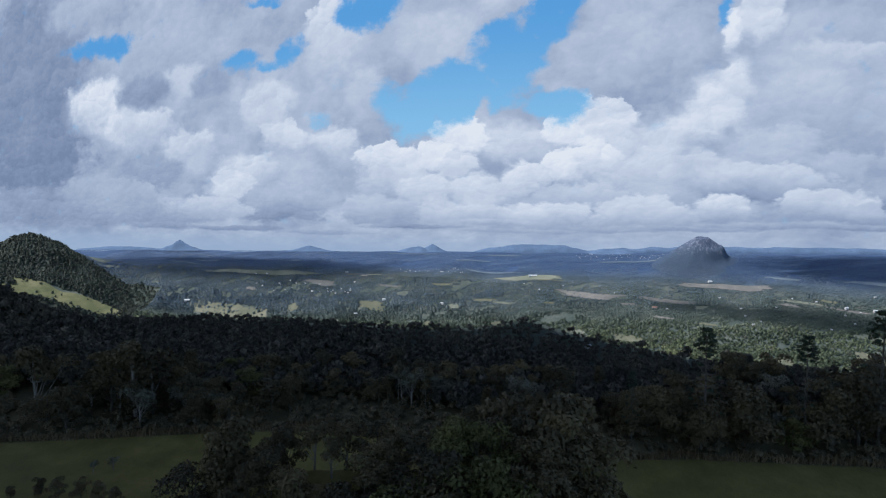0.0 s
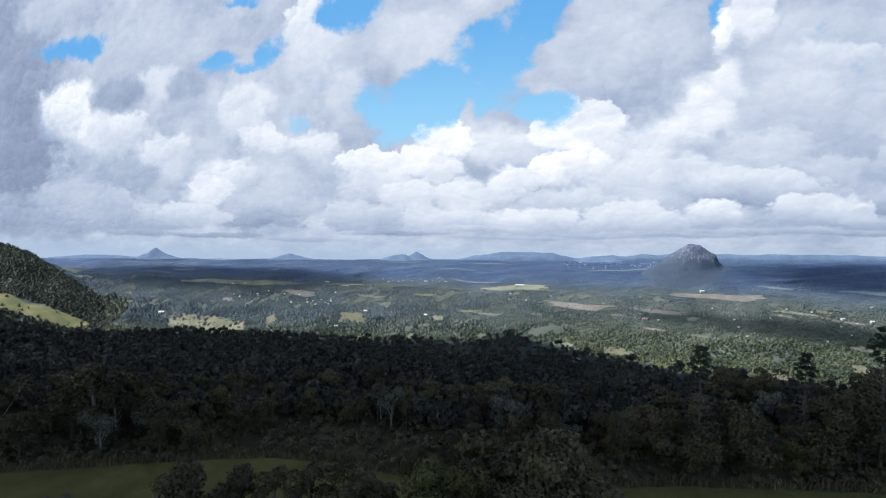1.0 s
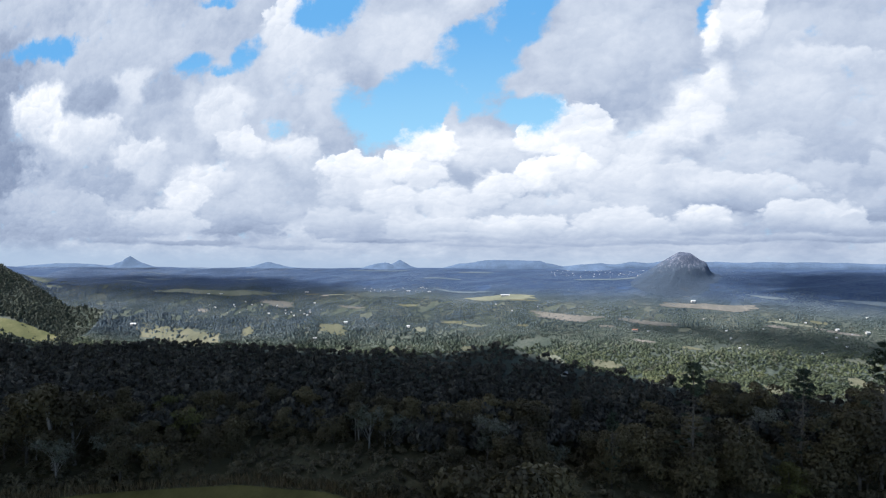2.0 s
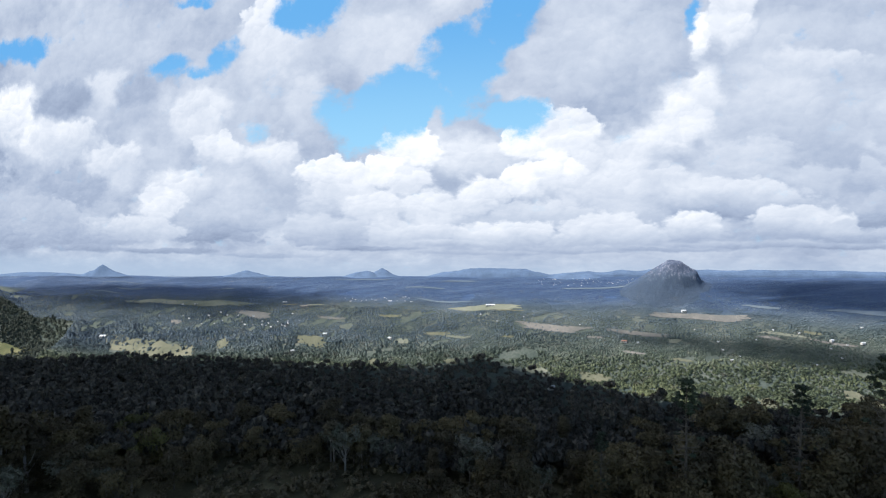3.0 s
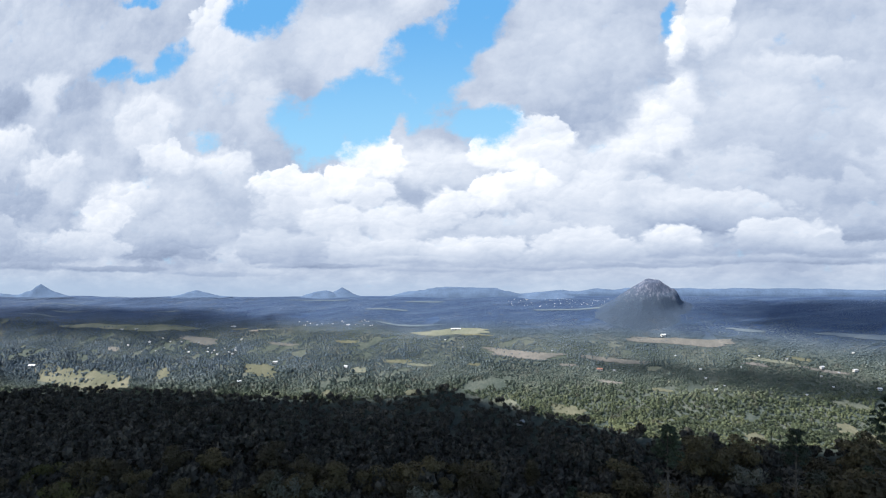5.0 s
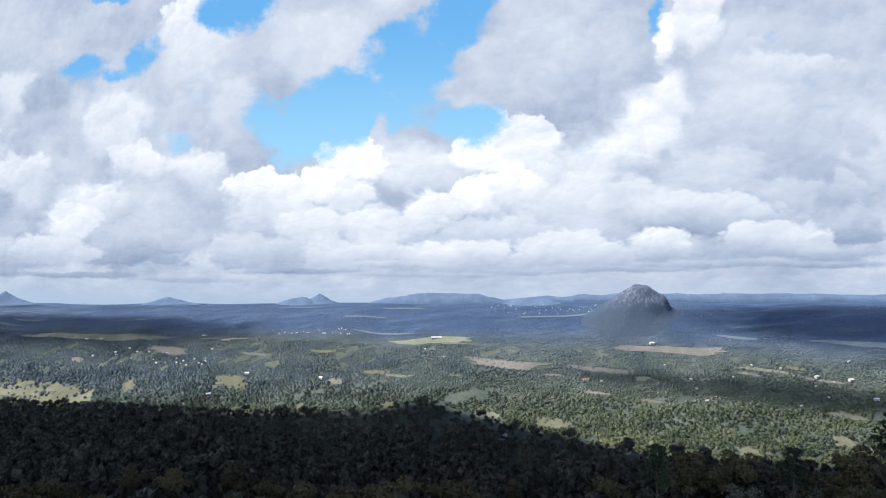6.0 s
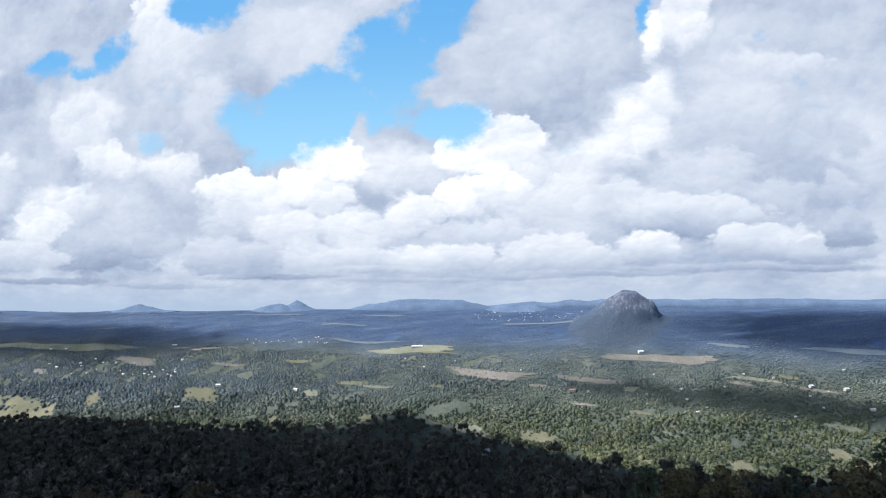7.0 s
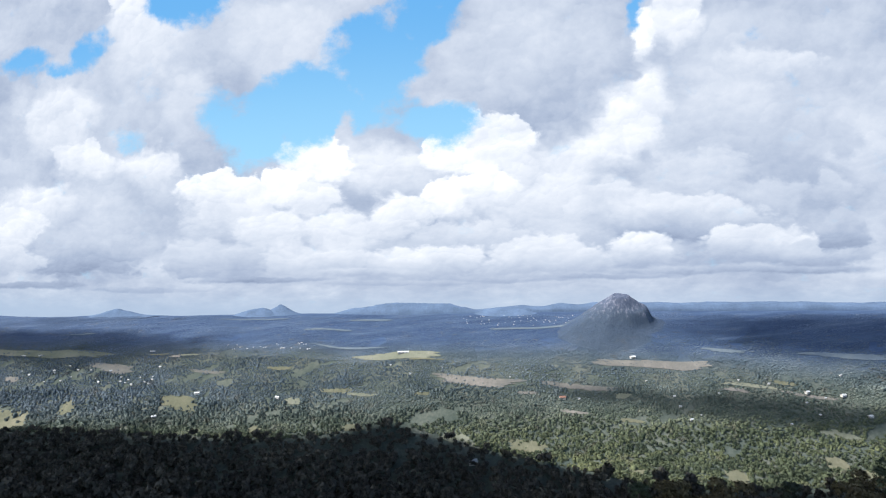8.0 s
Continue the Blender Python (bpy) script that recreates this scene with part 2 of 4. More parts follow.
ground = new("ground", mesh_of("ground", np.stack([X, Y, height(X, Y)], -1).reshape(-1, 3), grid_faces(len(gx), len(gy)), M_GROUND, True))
tagged(ground, "rolling forested hillside and valley floor", "ground", kind="structure")


# ---- sky backdrop ----
# openings of blue: place along, height, half sizes, weight
HOLES = (
    (-71, 208, 46, 25, 1), (-107, 188, 25, 17, 0.95), (-32, 230, 34, 30, 1), (-2, 263, 27, 23, 1), (4, 195, 23, 13, 0.9), (-146, 273, 26, 15, 1),
    (-266, 246, 24, 9, 0.72), (-243, 238, 18, 5, 0.55), (-218, 248, 12, 12, 0.72), (-187, 190, 11, 9, 0.5), (-420, 270, 15, 9, 0.75),
    (119, 260, 5, 12, 0.66), (-239, 293, 27, 5, 0.7), (-124, 207, 16, 23, 0.6), (-443, 277, 49, 12, 0.85), (-266, 242, 24, 11, 0.5),
)
# thin veils across them
VEILS = (
    (-116, 232, 14, 11, 1), (-101, 244, 16, 11, 1), (-84, 254, 20, 10, 1), (-63, 264, 22, 9, 1), (-40, 274, 19, 8, 1), (25, 226, 23, 15, 1),
    (47, 244, 26, 26, 1), (2, 219, 14, 8, 0.7), (-53, 192, 6, 10, 0.9), (-28, 186, 19, 7, 0.5),
)
# clouds: place along, height, half sizes, light on the head and on the base; soft grey masses first
SOFT = (
    (47, 244, 40, 41, 0.68, 0.64), (-90, 251, 43, 24, 0.7, 0.66), (-44, 276, 23, 15, 0.74, 0.68), (172, 201, 65, 43, 0.74, 0.62),
    (189, 245, 67, 16, 0.64, 0.6), (-384, 259, 68, 60, 0.66, 0.52), (-178, 250, 40, 32, 0.82, 0.7), (-147, 208, 25, 39, 0.74, 0.66),
    (-28, 169, 42, 19, 0.84, 0.74), (69, 162, 47, 34, 0.84, 0.7), (-156, 149, 31, 20, 0.62, 0.5), (-229, 153, 45, 17, 0.7, 0.62),
    (-294, 177, 34, 14, 0.66, 0.58), (218, 160, 30, 22, 0.56, 0.48), (-327, 271, 41, 49, 0.64, 0.56), (-244, 215, 55, 25, 0.68, 0.6),
)
# a bright soft bank in the east
BANK = (
    (102, 180, 29, 15, 0.9, 0.82), (116, 196, 25, 22, 0.92, 0.86), (128, 213, 18, 22, 0.9, 0.84),
)
# the western sky
WEST = (
    (-560, 239, 116, 126, 0.36, 0.29), (-554, 158, 107, 49, 0.3, 0.25), (-536, 112, 167, 31, 0.42, 0.36), (-439, 130, 85, 23, 0.58, 0.44),
    (-485, 313, 50, 23, 0.62, 0.52), (-441, 218, 64, 31, 0.95, 0.76), (-409, 192, 48, 21, 0.9, 0.74), (-331, 231, 40, 21, 0.78, 0.66),
    (-311, 209, 33, 17, 0.56, 0.48), (-380, 153, 51, 18, 0.46, 0.4), (-332, 161, 38, 18, 0.8, 0.66), (-242, 199, 35, 29, 0.82, 0.7),
    (-260, 151, 36, 17, 0.84, 0.7),
)
# grey shaded flanks
SHADES = (
    (-388, 226, 45, 21, 0.42, 0.36), (-303, 229, 26, 16, 0.48, 0.42), (-368, 150, 41, 22, 0.46, 0.4), (-415, 112, 53, 17, 0.46, 0.38),
    (221, 160, 27, 17, 0.52, 0.44), (166, 141, 42, 11, 0.5, 0.42), (239, 182, 13, 14, 0.58, 0.5), (197, 180, 34, 14, 0.62, 0.54),
    (116, 224, 12, 6, 0.54, 0.5),
)
# rounded billows in the middle heights
BILLOWS = (
    (-281, 135, 30, 16, 0.88, 0.74), (-123, 141, 30, 18, 0.82, 0.66), (-99, 131, 24, 20, 0.84, 0.68), (-54, 127, 29, 18, 0.86, 0.64),
    (-21, 136, 23, 19, 0.9, 0.68), (62, 151, 33, 22, 0.86, 0.66), (113, 145, 25, 18, 0.78, 0.56), (159, 161, 38, 19, 0.72, 0.54),
    (200, 225, 31, 12, 0.76, 0.64), (197, 146, 27, 16, 0.66, 0.48), (235, 149, 15, 16, 0.66, 0.44), (-329, 172, 41, 18, 0.82, 0.62),
    (-386, 193, 45, 19, 0.8, 0.62), (-174, 170, 23, 16, 0.84, 0.68), (17, 144, 11, 8, 0.72, 0.62),
)
# bright crisp heads
HEADS = (
    (-71, 171, 24, 18, 1.02, 0.92), (-90, 157, 17, 13, 0.98, 0.86), (-123, 156, 28, 14, 0.95, 0.8), (4, 177, 14, 11, 1, 0.9),
    (27, 177, 24, 20, 1.02, 0.9), (42, 182, 22, 17, 0.92, 0.82), (12, 151, 18, 16, 1, 0.86), (33, 154, 19, 14, 0.98, 0.74), (127, 246, 9, 16, 1, 0.86),
    (144, 256, 17, 22, 0.86, 0.76), (-226, 178, 28, 14, 0.84, 0.72), (-178, 268, 27, 16, 0.88, 0.76),
)
# low flat-based heaps
BASES = (
    (-71, 152, 16, 10, 0.86, 0.74), (21, 125, 41, 13, 0.74, 0.46), (152, 136, 52, 15, 0.76, 0.34), (191, 121, 38, 12, 0.8, 0.46),
    (222, 115, 34, 10, 0.66, 0.36), (240, 130, 15, 14, 0.6, 0.34), (126, 118, 22, 11, 0.9, 0.44), (66, 115, 37, 12, 0.82, 0.5),
    (-5, 113, 42, 10, 0.84, 0.54), (-75, 113, 33, 13, 0.78, 0.52), (-133, 115, 32, 13, 0.7, 0.42), (-230, 119, 52, 16, 0.62, 0.36),
    (-343, 114, 71, 14, 0.66, 0.44), (-408, 122, 46, 22, 0.58, 0.42), (-301, 117, 45, 11, 0.76, 0.56),
)
# thin strips over the horizon
STRIPS = (
    (-273, 99, 59, 3, 0.4, 0.31), (-107, 103, 48, 2, 0.44, 0.35), (153, 107, 73, 3, 0.56, 0.39), (48, 103, 48, 3, 0.54, 0.41),
    (226, 106, 40, 3, 0.5, 0.35), (-363, 100, 61, 4, 0.48, 0.35), (-21, 101, 61, 2, 0.56, 0.45), (-185, 97, 53, 2, 0.5, 0.41),
    (-44, 107, 42, 3, 0.68, 0.49), (103, 104, 47, 2, 0.48, 0.39),
)
SKY_STRENGTH = 0.5
HORIZON_Z = 72.0


def sky_backdrop():
    n = Nodes("cloudy_sky")
    sep = n.add("ShaderNodeSeparateXYZ")
    n.link(n.place(), sep.inputs[0])
    up = n.math("MAXIMUM", n.math("SUBTRACT", sep.outputs[2], HORIZON_Z), 0.0)
    # clouds flatten and shrink towards the horizon
    v = n.math("MULTIPLY_ADD", n.math("LOGARITHM", n.math("MULTIPLY_ADD", up, 0.05, 1.0), 2.718), 1.15, n.math("MULTIPLY", up, 1 / 75))
    u = n.math("MULTIPLY", sep.outputs[0], 1 / 58)

    def flat(x, z):
        c = n.add("ShaderNodeCombineXYZ")
        n.put(c.inputs[0], x)
        n.put(c.inputs[1], z)
        return c.outputs[0]

    def swing(offset, scale, detail, rough):
        return n.math("SUBTRACT", n.noise(flat(n.math("ADD", u, offset), v), scale, detail, rough), 0.5)

    bend_u, bend_v = swing(0.0, 1.6, 5, 0.6), swing(31.0, 1.6, 5, 0.6)
    wu = n.math("MULTIPLY_ADD", bend_u, 0.55, u)
    wv = n.math("MULTIPLY_ADD", bend_v, 0.55, v)

    def billow(scale, seed):
        """Rounded lobes: how far from a lobe's middle, and how much its side faces the sun."""
        p = flat(n.math("ADD", wu, seed), wv)
        vor = n.add("ShaderNodeTexVoronoi")
        vor.voronoi_dimensions = "2D"
        vor.feature = "SMOOTH_F1"
        n.link(p, vor.inputs["Vector"])
        vor.inputs["Scale"].default_value = scale
        vor.inputs["Smoothness"].default_value = 0.35
        away = n.add("ShaderNodeVectorMath", operation="SUBTRACT")
        n.link(p, away.inputs[0])
        n.link(vor.outputs["Position"], away.inputs[1])
        dot = n.add("ShaderNodeVectorMath", operation="DOT_PRODUCT")
        n.link(away.outputs[0], dot.inputs[0])
        dot.inputs[1].default_value = (-0.45 * scale, 0.9 * scale, 0.0)
        return vor.outputs["Distance"], dot.outputs["Value"]

    lobes = [billow(1.9, 0.0), billow(4.6, 3.7), billow(10.5, 8.1)]
    fine = swing(12.0, 7.0, 6, 0.62)
    lobe = n.math("ADD", n.math("MULTIPLY", lobes[0][0], 0.5), n.math("MULTIPLY", lobes[1][0], 0.33))
    lobe = n.math("ADD", lobe, n.math("MULTIPLY_ADD", lobes[2][0], 0.2, -0.5))
    lit = n.math("ADD", n.math("MULTIPLY", lobes[0][1], 0.42), n.math("MULTIPLY", lobes[1][1], 0.34))
    lit = n.math("ADD", lit, n.math("MULTIPLY", lobes[2][1], 0.22))
    px = n.math("MULTIPLY_ADD", bend_u, 30.0, sep.outputs[0])
    pz = n.math("MULTIPLY_ADD", n.math("MULTIPLY", bend_v, n.step(up, 20.0, 90.0, 0.25, 1.0)), 26.0, sep.outputs[2])

    at = flat(px, pz)

    def oval(x, z, rx, rz):
        """How far from the middle of an oval a place lies, and the way from there."""
        vec = n.add("ShaderNodeVectorMath", operation="MULTIPLY_ADD")
        n.link(at, vec.inputs[0])
        vec.inputs[1].default_value, vec.inputs[2].default_value = (1 / rx, 1 / rz, 0), (-x / rx, -z / rz, 0)
        far = n.add("ShaderNodeVectorMath", operation="LENGTH")
        n.link(vec.outputs[0], far.inputs[0])
        return far.outputs["Value"], vec.outputs[0]

    def total(rows, inner, outer):
        acc = None
        for x, z, rx, rz, w in rows:
            k = n.step(oval(x, z, rx, rz)[0], inner, outer, w, 0.0)
            acc = k if acc is None else n.math("MAXIMUM", acc, k)
        return acc

    hole, veil = total(HOLES, 0.3, 1.6), total(VEILS, 0.2, 1.6)
    wisp = n.math("ADD", n.math("MULTIPLY", swing(44.0, 2.4, 8, 0.64), 1.7), n.math("MULTIPLY", lobe, -0.25))
    open_sky = n.math("SUBTRACT", hole, n.math("MULTIPLY", veil, 0.9))
    cover = n.step(n.math("SUBTRACT", open_sky, wisp), 0.14, 0.74, 1.0, 0.0)

    soft = n.math("ADD", n.math("MULTIPLY", swing(5.0, 0.9, 4, 0.5), 0.5), n.math("MULTIPLY", swing(17.0, 2.8, 6, 0.55), 0.16))
    tone = n.math("ADD", soft, 0.57)
    crisp = n.math("MULTIPLY_ADD", lobe, 0.85, n.math("MULTIPLY", fine, -0.25))
    faint = n.math("ADD", n.math("MULTIPLY", lobe, 0.3), n.math("MULTIPLY", swing(27.0, 2.2, 6, 0.58), -0.9))

    def lay(tone, rows, ragged, head_edge, base_edge):
        for x, z, rx, rz, head, base in rows:
            r, way = oval(x, z, rx, rz)
            dot = n.add("ShaderNodeVectorMath", operation="DOT_PRODUCT")
            n.link(way, dot.inputs[0])
            dot.inputs[1].default_value = (0, 1, 0)
            top = n.step(dot.outputs["Value"], -0.95, 0.75)
            mask = n.step(n.math("ADD", r, ragged), n.math("MULTIPLY_ADD", top, base_edge - head_edge, 1.06 - base_edge), 1.06, 1.0, 0.0)
            body = n.math("MULTIPLY_ADD", top, head - base, base)
            tone = n.math("MULTIPLY_ADD", n.math("SUBTRACT", body, tone), mask, tone)
        return tone

    for rows, ragged, head_edge, base_edge in ((SOFT + BANK, faint, 0.8, 0.8), (WEST, faint, 0.4, 0.75), (SHADES, faint, 0.45, 0.7), (BILLOWS, crisp, 0.4, 0.9),
                                               (HEADS, crisp, 0.14, 0.85), (BASES, crisp, 0.26, 0.34), (STRIPS, faint, 0.5, 0.6)):
        tone = lay(tone, rows, ragged, head_edge, base_edge)
    relief = n.math("ADD", n.step(tone, 0.66, 0.95, 0.08, 0.24), n.step(tone, 0.58, 0.4, 0.0, 0.03))
    tone = n.math("ADD", n.math("MULTIPLY_ADD", lit, relief, tone), n.math("MULTIPLY", fine, 0.14))
    tone = n.math("ADD", n.math("MULTIPLY_ADD", soft, 0.45, tone), -0.035)
    clouds = n.ramp(tone, (0.22, (0.25, 0.31, 0.44)), (0.42, (0.405, 0.475, 0.61)), (0.62, (0.595, 0.655, 0.76)), (0.82, (0.82, 0.855, 0.915)), (0.98, (1.0, 1.0, 1.0)))
    blue = n.mix(n.step(up, 75.0, 205.0), (0.36, 0.68, 0.92), (0.15, 0.43, 0.8))
    colour = n.mix(cover, blue, clouds)
    haze = n.step(n.math("MULTIPLY_ADD", fine, 8.0, up), 8.0, 30.0, 0.85, 0.0)
    colour = n.mix(haze, colour, (0.42, 0.53, 0.68))
    em = n.add("ShaderNodeEmission")
    em.inputs[1].default_value = SKY_STRENGTH
    n.link(colour, em.inputs[0])
    n.link(em.outputs[0], n.out.inputs[0])
    xs, zs = np.linspace(-1000, 700, 69), np.linspace(-60, 640, 15)
    A, B = np.meshgrid(xs, zs)
    verts = np.stack([A, 376 + 0.25 * np.maximum(0, -A - 150), B], -1).reshape(-1, 3)
    ob = new("backdrop", mesh_of("backdrop", verts, grid_faces(69, 15), n.mat, True))
    return tagged(ob, "broken cumulus clouds against a blue sky", "sky", kind="structure")


sky_backdrop()


def lumpy(name, centre, size, seed, material, levels=4, rough=0.35):
    """A billowing mass: a sphere pushed out by noise."""
    bm = bmesh.new()
    bmesh.ops.create_icosphere(bm, subdivisions=levels, radius=1)
    off = Vector((seed * 7.3, seed * 3.1, seed))
    for v in bm.verts:
        c = v.co.copy()
        r = 1 + rough * noise.fractal(c * 1.6 + off, 1.0, 2.0, 4)
        v.co = Vector((c.x * r * size[0], c.y * r * size[1], max(c.z * r, -0.35) * size[2]))
    for f in bm.faces:
        f.smooth = True
    me = bpy.data.meshes.new(name)
    bm.to_mesh(me)
    bm.free()
    me.materials.append(material)
    ob = new(name, me)
    ob.location = centre
    return ob


def shade_spot(x, y):
    """The place in the cloud layer that stands between the sun and a place on the ground."""
    k = (CLOUD_Z - ground_z(x, y)) / SUN_TO.z
    return x + SUN_TO.x * k, y + SUN_TO.y * k


CLOUD_Z = 430.0


def cloud_bank(name, x0, x1, back, front, seed, label):
    """A flat-based bank of cloud; front(x) is the ground line below its leading edge."""
    nx, ny = 90, 40
    xs = np.linspace(x0, x1, nx)
    verts = []
    for side in (0, 1):
        for j in range(ny):
            w = j / (ny - 1)
            for i, x in enumerate(xs):
                fy = front(x) + 2.2 * waves(x, seed * 40.0, 34, seed) + 0.8 * waves(x, seed * 70.0, 11, seed + 1)
                cx, cy = shade_spot(x, back + (fy - back) * w)
                e = min(1, 5 * w * (1 - w) * 2, 12 * i / nx, 12 * (nx - 1 - i) / nx)
                puff = 10 + 26 * noise.fractal(Vector((cx * 0.012, cy * 0.012, seed)), 1.0, 2.0, 3)
                verts.append((cx, cy, CLOUD_Z + (e ** 0.5) * (max(4, puff + 22) if side else -4)))
    f = grid_faces(nx, ny)
    n = nx * ny
    rim = [i for i in range(nx)] + [j * nx + nx - 1 for j in range(1, ny)] + [(ny - 1) * nx + i for i in range(nx - 2, -1, -1)] + [j * nx for j in range(ny - 2, 0, -1)]
    wall = [(a, b, b + n, a + n) for a, b in zip(rim, rim[1:] + rim[:1])]
    faces = np.concatenate([f[:, ::-1], f + n, np.array(wall)])
    return tagged(new(name, mesh_of(name, verts, faces, M_CLOUD, True)), label, "cloud", "clouds overhead", "structure")


RIDGE_X = (-700, -394, -353, -329, -313, -280, -226, -154, -73, -40, -16, 11, 27, 49, 71, 81, 97, 135, 160, 330)
RIDGE_Y = (250, 289, 290.5, 295, 301, 301.5, 304.5, 295, 283, 280.5, 281.5, 273, 267, 260, 252.5, 247.5, 243.5, 243.5, 242.5, 241)
cloud_bank("cloud", -760, 420, -420, lambda x: float(np.interp(x, RIDGE_X, RIDGE_Y)), 3, "broad grey cloud bank drifting overhead")


def small_cloud(x, y, rx, ry, seed):
    cx, cy = shade_spot(x, y)
    ob = lumpy("cloud", (cx, cy, CLOUD_Z + 6), (rx, ry, 7), seed, M_CLOUD_THIN, 4, 0.3)
    ob.rotation_euler = (0, 0, -0.187)
    tagged(ob, "small flat-based grey cloud drifting overhead", "cloud", "clouds overhead", "structure")


small_cloud(142, 262.3, 62, 5.2, 4)
small_cloud(72, 276, 26, 1.8, 5)
small_cloud(178, 287, 86, 19, 6)
small_cloud(-245, 349, 150, 19, 8)


# ---- plants ----
def tube(bm, path, radii, sides=6):
    """A tapered limb along a path of points."""
    rings = []
    for i, p in enumerate(path):
        a = path[max(i - 1, 0)]
        b = path[min(i + 1, len(path) - 1)]
        t = (b - a).normalized()
        u = t.orthogonal().normalized()
        v = t.cross(u)
        rings.append([bm.verts.new(p + (u * math.cos(k * 6.2832 / sides) + v * math.sin(k * 6.2832 / sides)) * radii[i]) for k in range(sides)])
    for r, q in zip(rings, rings[1:]):
        for k in range(sides):
            bm.faces.new((r[k], r[(k + 1) % sides], q[(k + 1) % sides], q[k]))
    bm.faces.new(rings[-1])


def part(name, bm, material, parent, label=""):
    me = bpy.data.meshes.new(name)
    bm.to_mesh(me)
    bm.free()
    me.materials.append(material)
    ob = new(name, me)
    ob.parent = parent
    return tagged(ob, label)


def leaves(rng, centres, radii, count, size, flat=0.75):
    """Many small leaf sprays on the shells of clumps: vertices and triangles."""
    c = rng.randint(0, len(centres), count)
    d = rng.normal(size=(count, 3))
    d /= np.linalg.norm(d, axis=1)[:, None]
    d[:, 2] = np.where(d[:, 2] < -0.3, -d[:, 2], d[:, 2])
    p = centres[c] + d * (radii[c] * rng.uniform(0.7, 1.08, count))[:, None] * np.array([1, 1, flat])
    n = d + rng.normal(size=(count, 3)) * 0.55
    n /= np.linalg.norm(n, axis=1)[:, None]
    u = np.cross(n, rng.normal(size=(count, 3)))
    u /= np.linalg.norm(u, axis=1)[:, None]
    v = np.cross(n, u)
    s = size * rng.uniform(0.5, 1.3, count)[:, None]
    a = p + u * s
    b = p - u * s * 0.6 + v * s * 0.8
    e = p - u * s * 0.6 - v * s * 0.8
    verts = np.stack([a, b, e], 1).reshape(-1, 3)
    return verts, np.arange(3 * count).reshape(-1, 3)


def ico(levels, seed, rough):
    bm = bmesh.new()
    bmesh.ops.create_icosphere(bm, subdivisions=max(levels, 1), radius=1)
    out = []
    for v in bm.verts:
        r = 1 + rough * noise.noise(v.co * 1.7 + Vector((seed * 5.7, seed * 2.3, seed)))
        out.append(v.co * r)
    faces = [[v.index for v in f.verts] for f in bm.faces if f.calc_center_median().z > -0.62]
    bm.free()
    return np.array(out), np.array(faces)


def joined(pieces):
    vs, fs, n = [], [], 0
    for v, f in pieces:
        vs.append(v)
        fs.append(f + n)
        n += len(v)
    return np.concatenate(vs), np.concatenate(fs)


def crown_shape(rng, kind):
    """Centres and radii of the leaf clumps in a crown one unit high and about one wide."""
    k = {"round": 14, "tall": 14, "gum": 9, "spread": 15, "bush": 18}[kind]
    c = []
    for i in range(k):
        a, r = rng.uniform(0, 6.283), rng.uniform(0.05, 0.36)
        z = rng.uniform(0.2, 0.86)
        if kind == "tall":
            z = 0.16 + 0.76 * (i + 0.5) / k
            r *= 1.15 - z
        if kind == "spread":
            r *= 1.35
            z = rng.uniform(0.22, 0.75)
        if kind == "bush":
            z = 0.1 + 0.72 * (i + 0.5) / k
            r *= 1.5 * math.sin(3.1416 * min(0.95, z * 0.8 + 0.22))
        if kind == "gum":
            z = rng.uniform(0.5, 0.92)
        c.append((r * math.cos(a), r * math.sin(a), z))
    c = np.array(c)
    rad = rng.uniform(0.13, 0.23, k) * (0.8 if kind == "gum" else 1.0)
    return c, rad


def tree_thing(kind, high, seed, leaf_count, leaf_material, bark, label, name="tree", dead=False):
    """A tapered trunk with limbs to each clump, and a crown of small leaf sprays."""
    rng = np.random.RandomState(seed)
    root = new(name)
    c, rad = crown_shape(rng, kind)
    c, rad = c * high, rad * high
    c[:, :2] *= {"round": 0.95, "tall": 0.75, "gum": 0.8, "spread": 1.1, "bush": 1.0}[kind]
    bm = bmesh.new()
    lean = Vector((rng.uniform(-0.04, 0.04) * high, rng.uniform(-0.04, 0.04) * high, 0))
    r0 = high * 0.018
    stem = [Vector((0, 0, -0.6)), lean * 0.3 + Vector((0, 0, high * 0.25)), lean * 0.8 + Vector((0, 0, high * 0.5)), lean + Vector((0, 0, high * 0.78))]
    tube(bm, stem, (r0 * 1.25, r0, r0 * 0.7, r0 * 0.3), 8)
    for i in range(len(c)):
        tip = Vector(c[i])
        z = max(high * 0.18, tip.z - rad[i] * 2.4)
        base = lean * (z / high) + Vector((0, 0, z))
        mid = base.lerp(tip, 0.5) + Vector((0, 0, -high * 0.03))
        tube(bm, [base, mid, tip], (r0 * 0.45, r0 * 0.3, r0 * 0.1), 5)
        if dead:
            for k in range(5):
                a = Vector((rng.uniform(-1, 1), rng.uniform(-1, 1), rng.uniform(0.2, 1))) * rad[i] * 1.3
                tube(bm, [mid.lerp(tip, 0.2 * k), tip + a], (r0 * 0.16, r0 * 0.05), 4)
    part("trunk", bm, bark, root, "pale bare trunk and limbs" if dead or bark == M_BARK_PALE else "")
    v, f = leaves(rng, c, rad, leaf_count, high * 0.025)
    crown = new("crown", mesh_of("crown", v, f, leaf_material))
    crown.parent = root
    return tagged(root, label, "tree", "trees on the hillside")


def planted(proto, x, y, size, turn):
    m = Matrix.LocRotScale((x, y, ground_z(x, y) - 0.2), Euler((0, 0, turn)), None)
    ob = copy_thing(proto, m)
    ob.scale = (size, size, size * 1.0)
    return ob


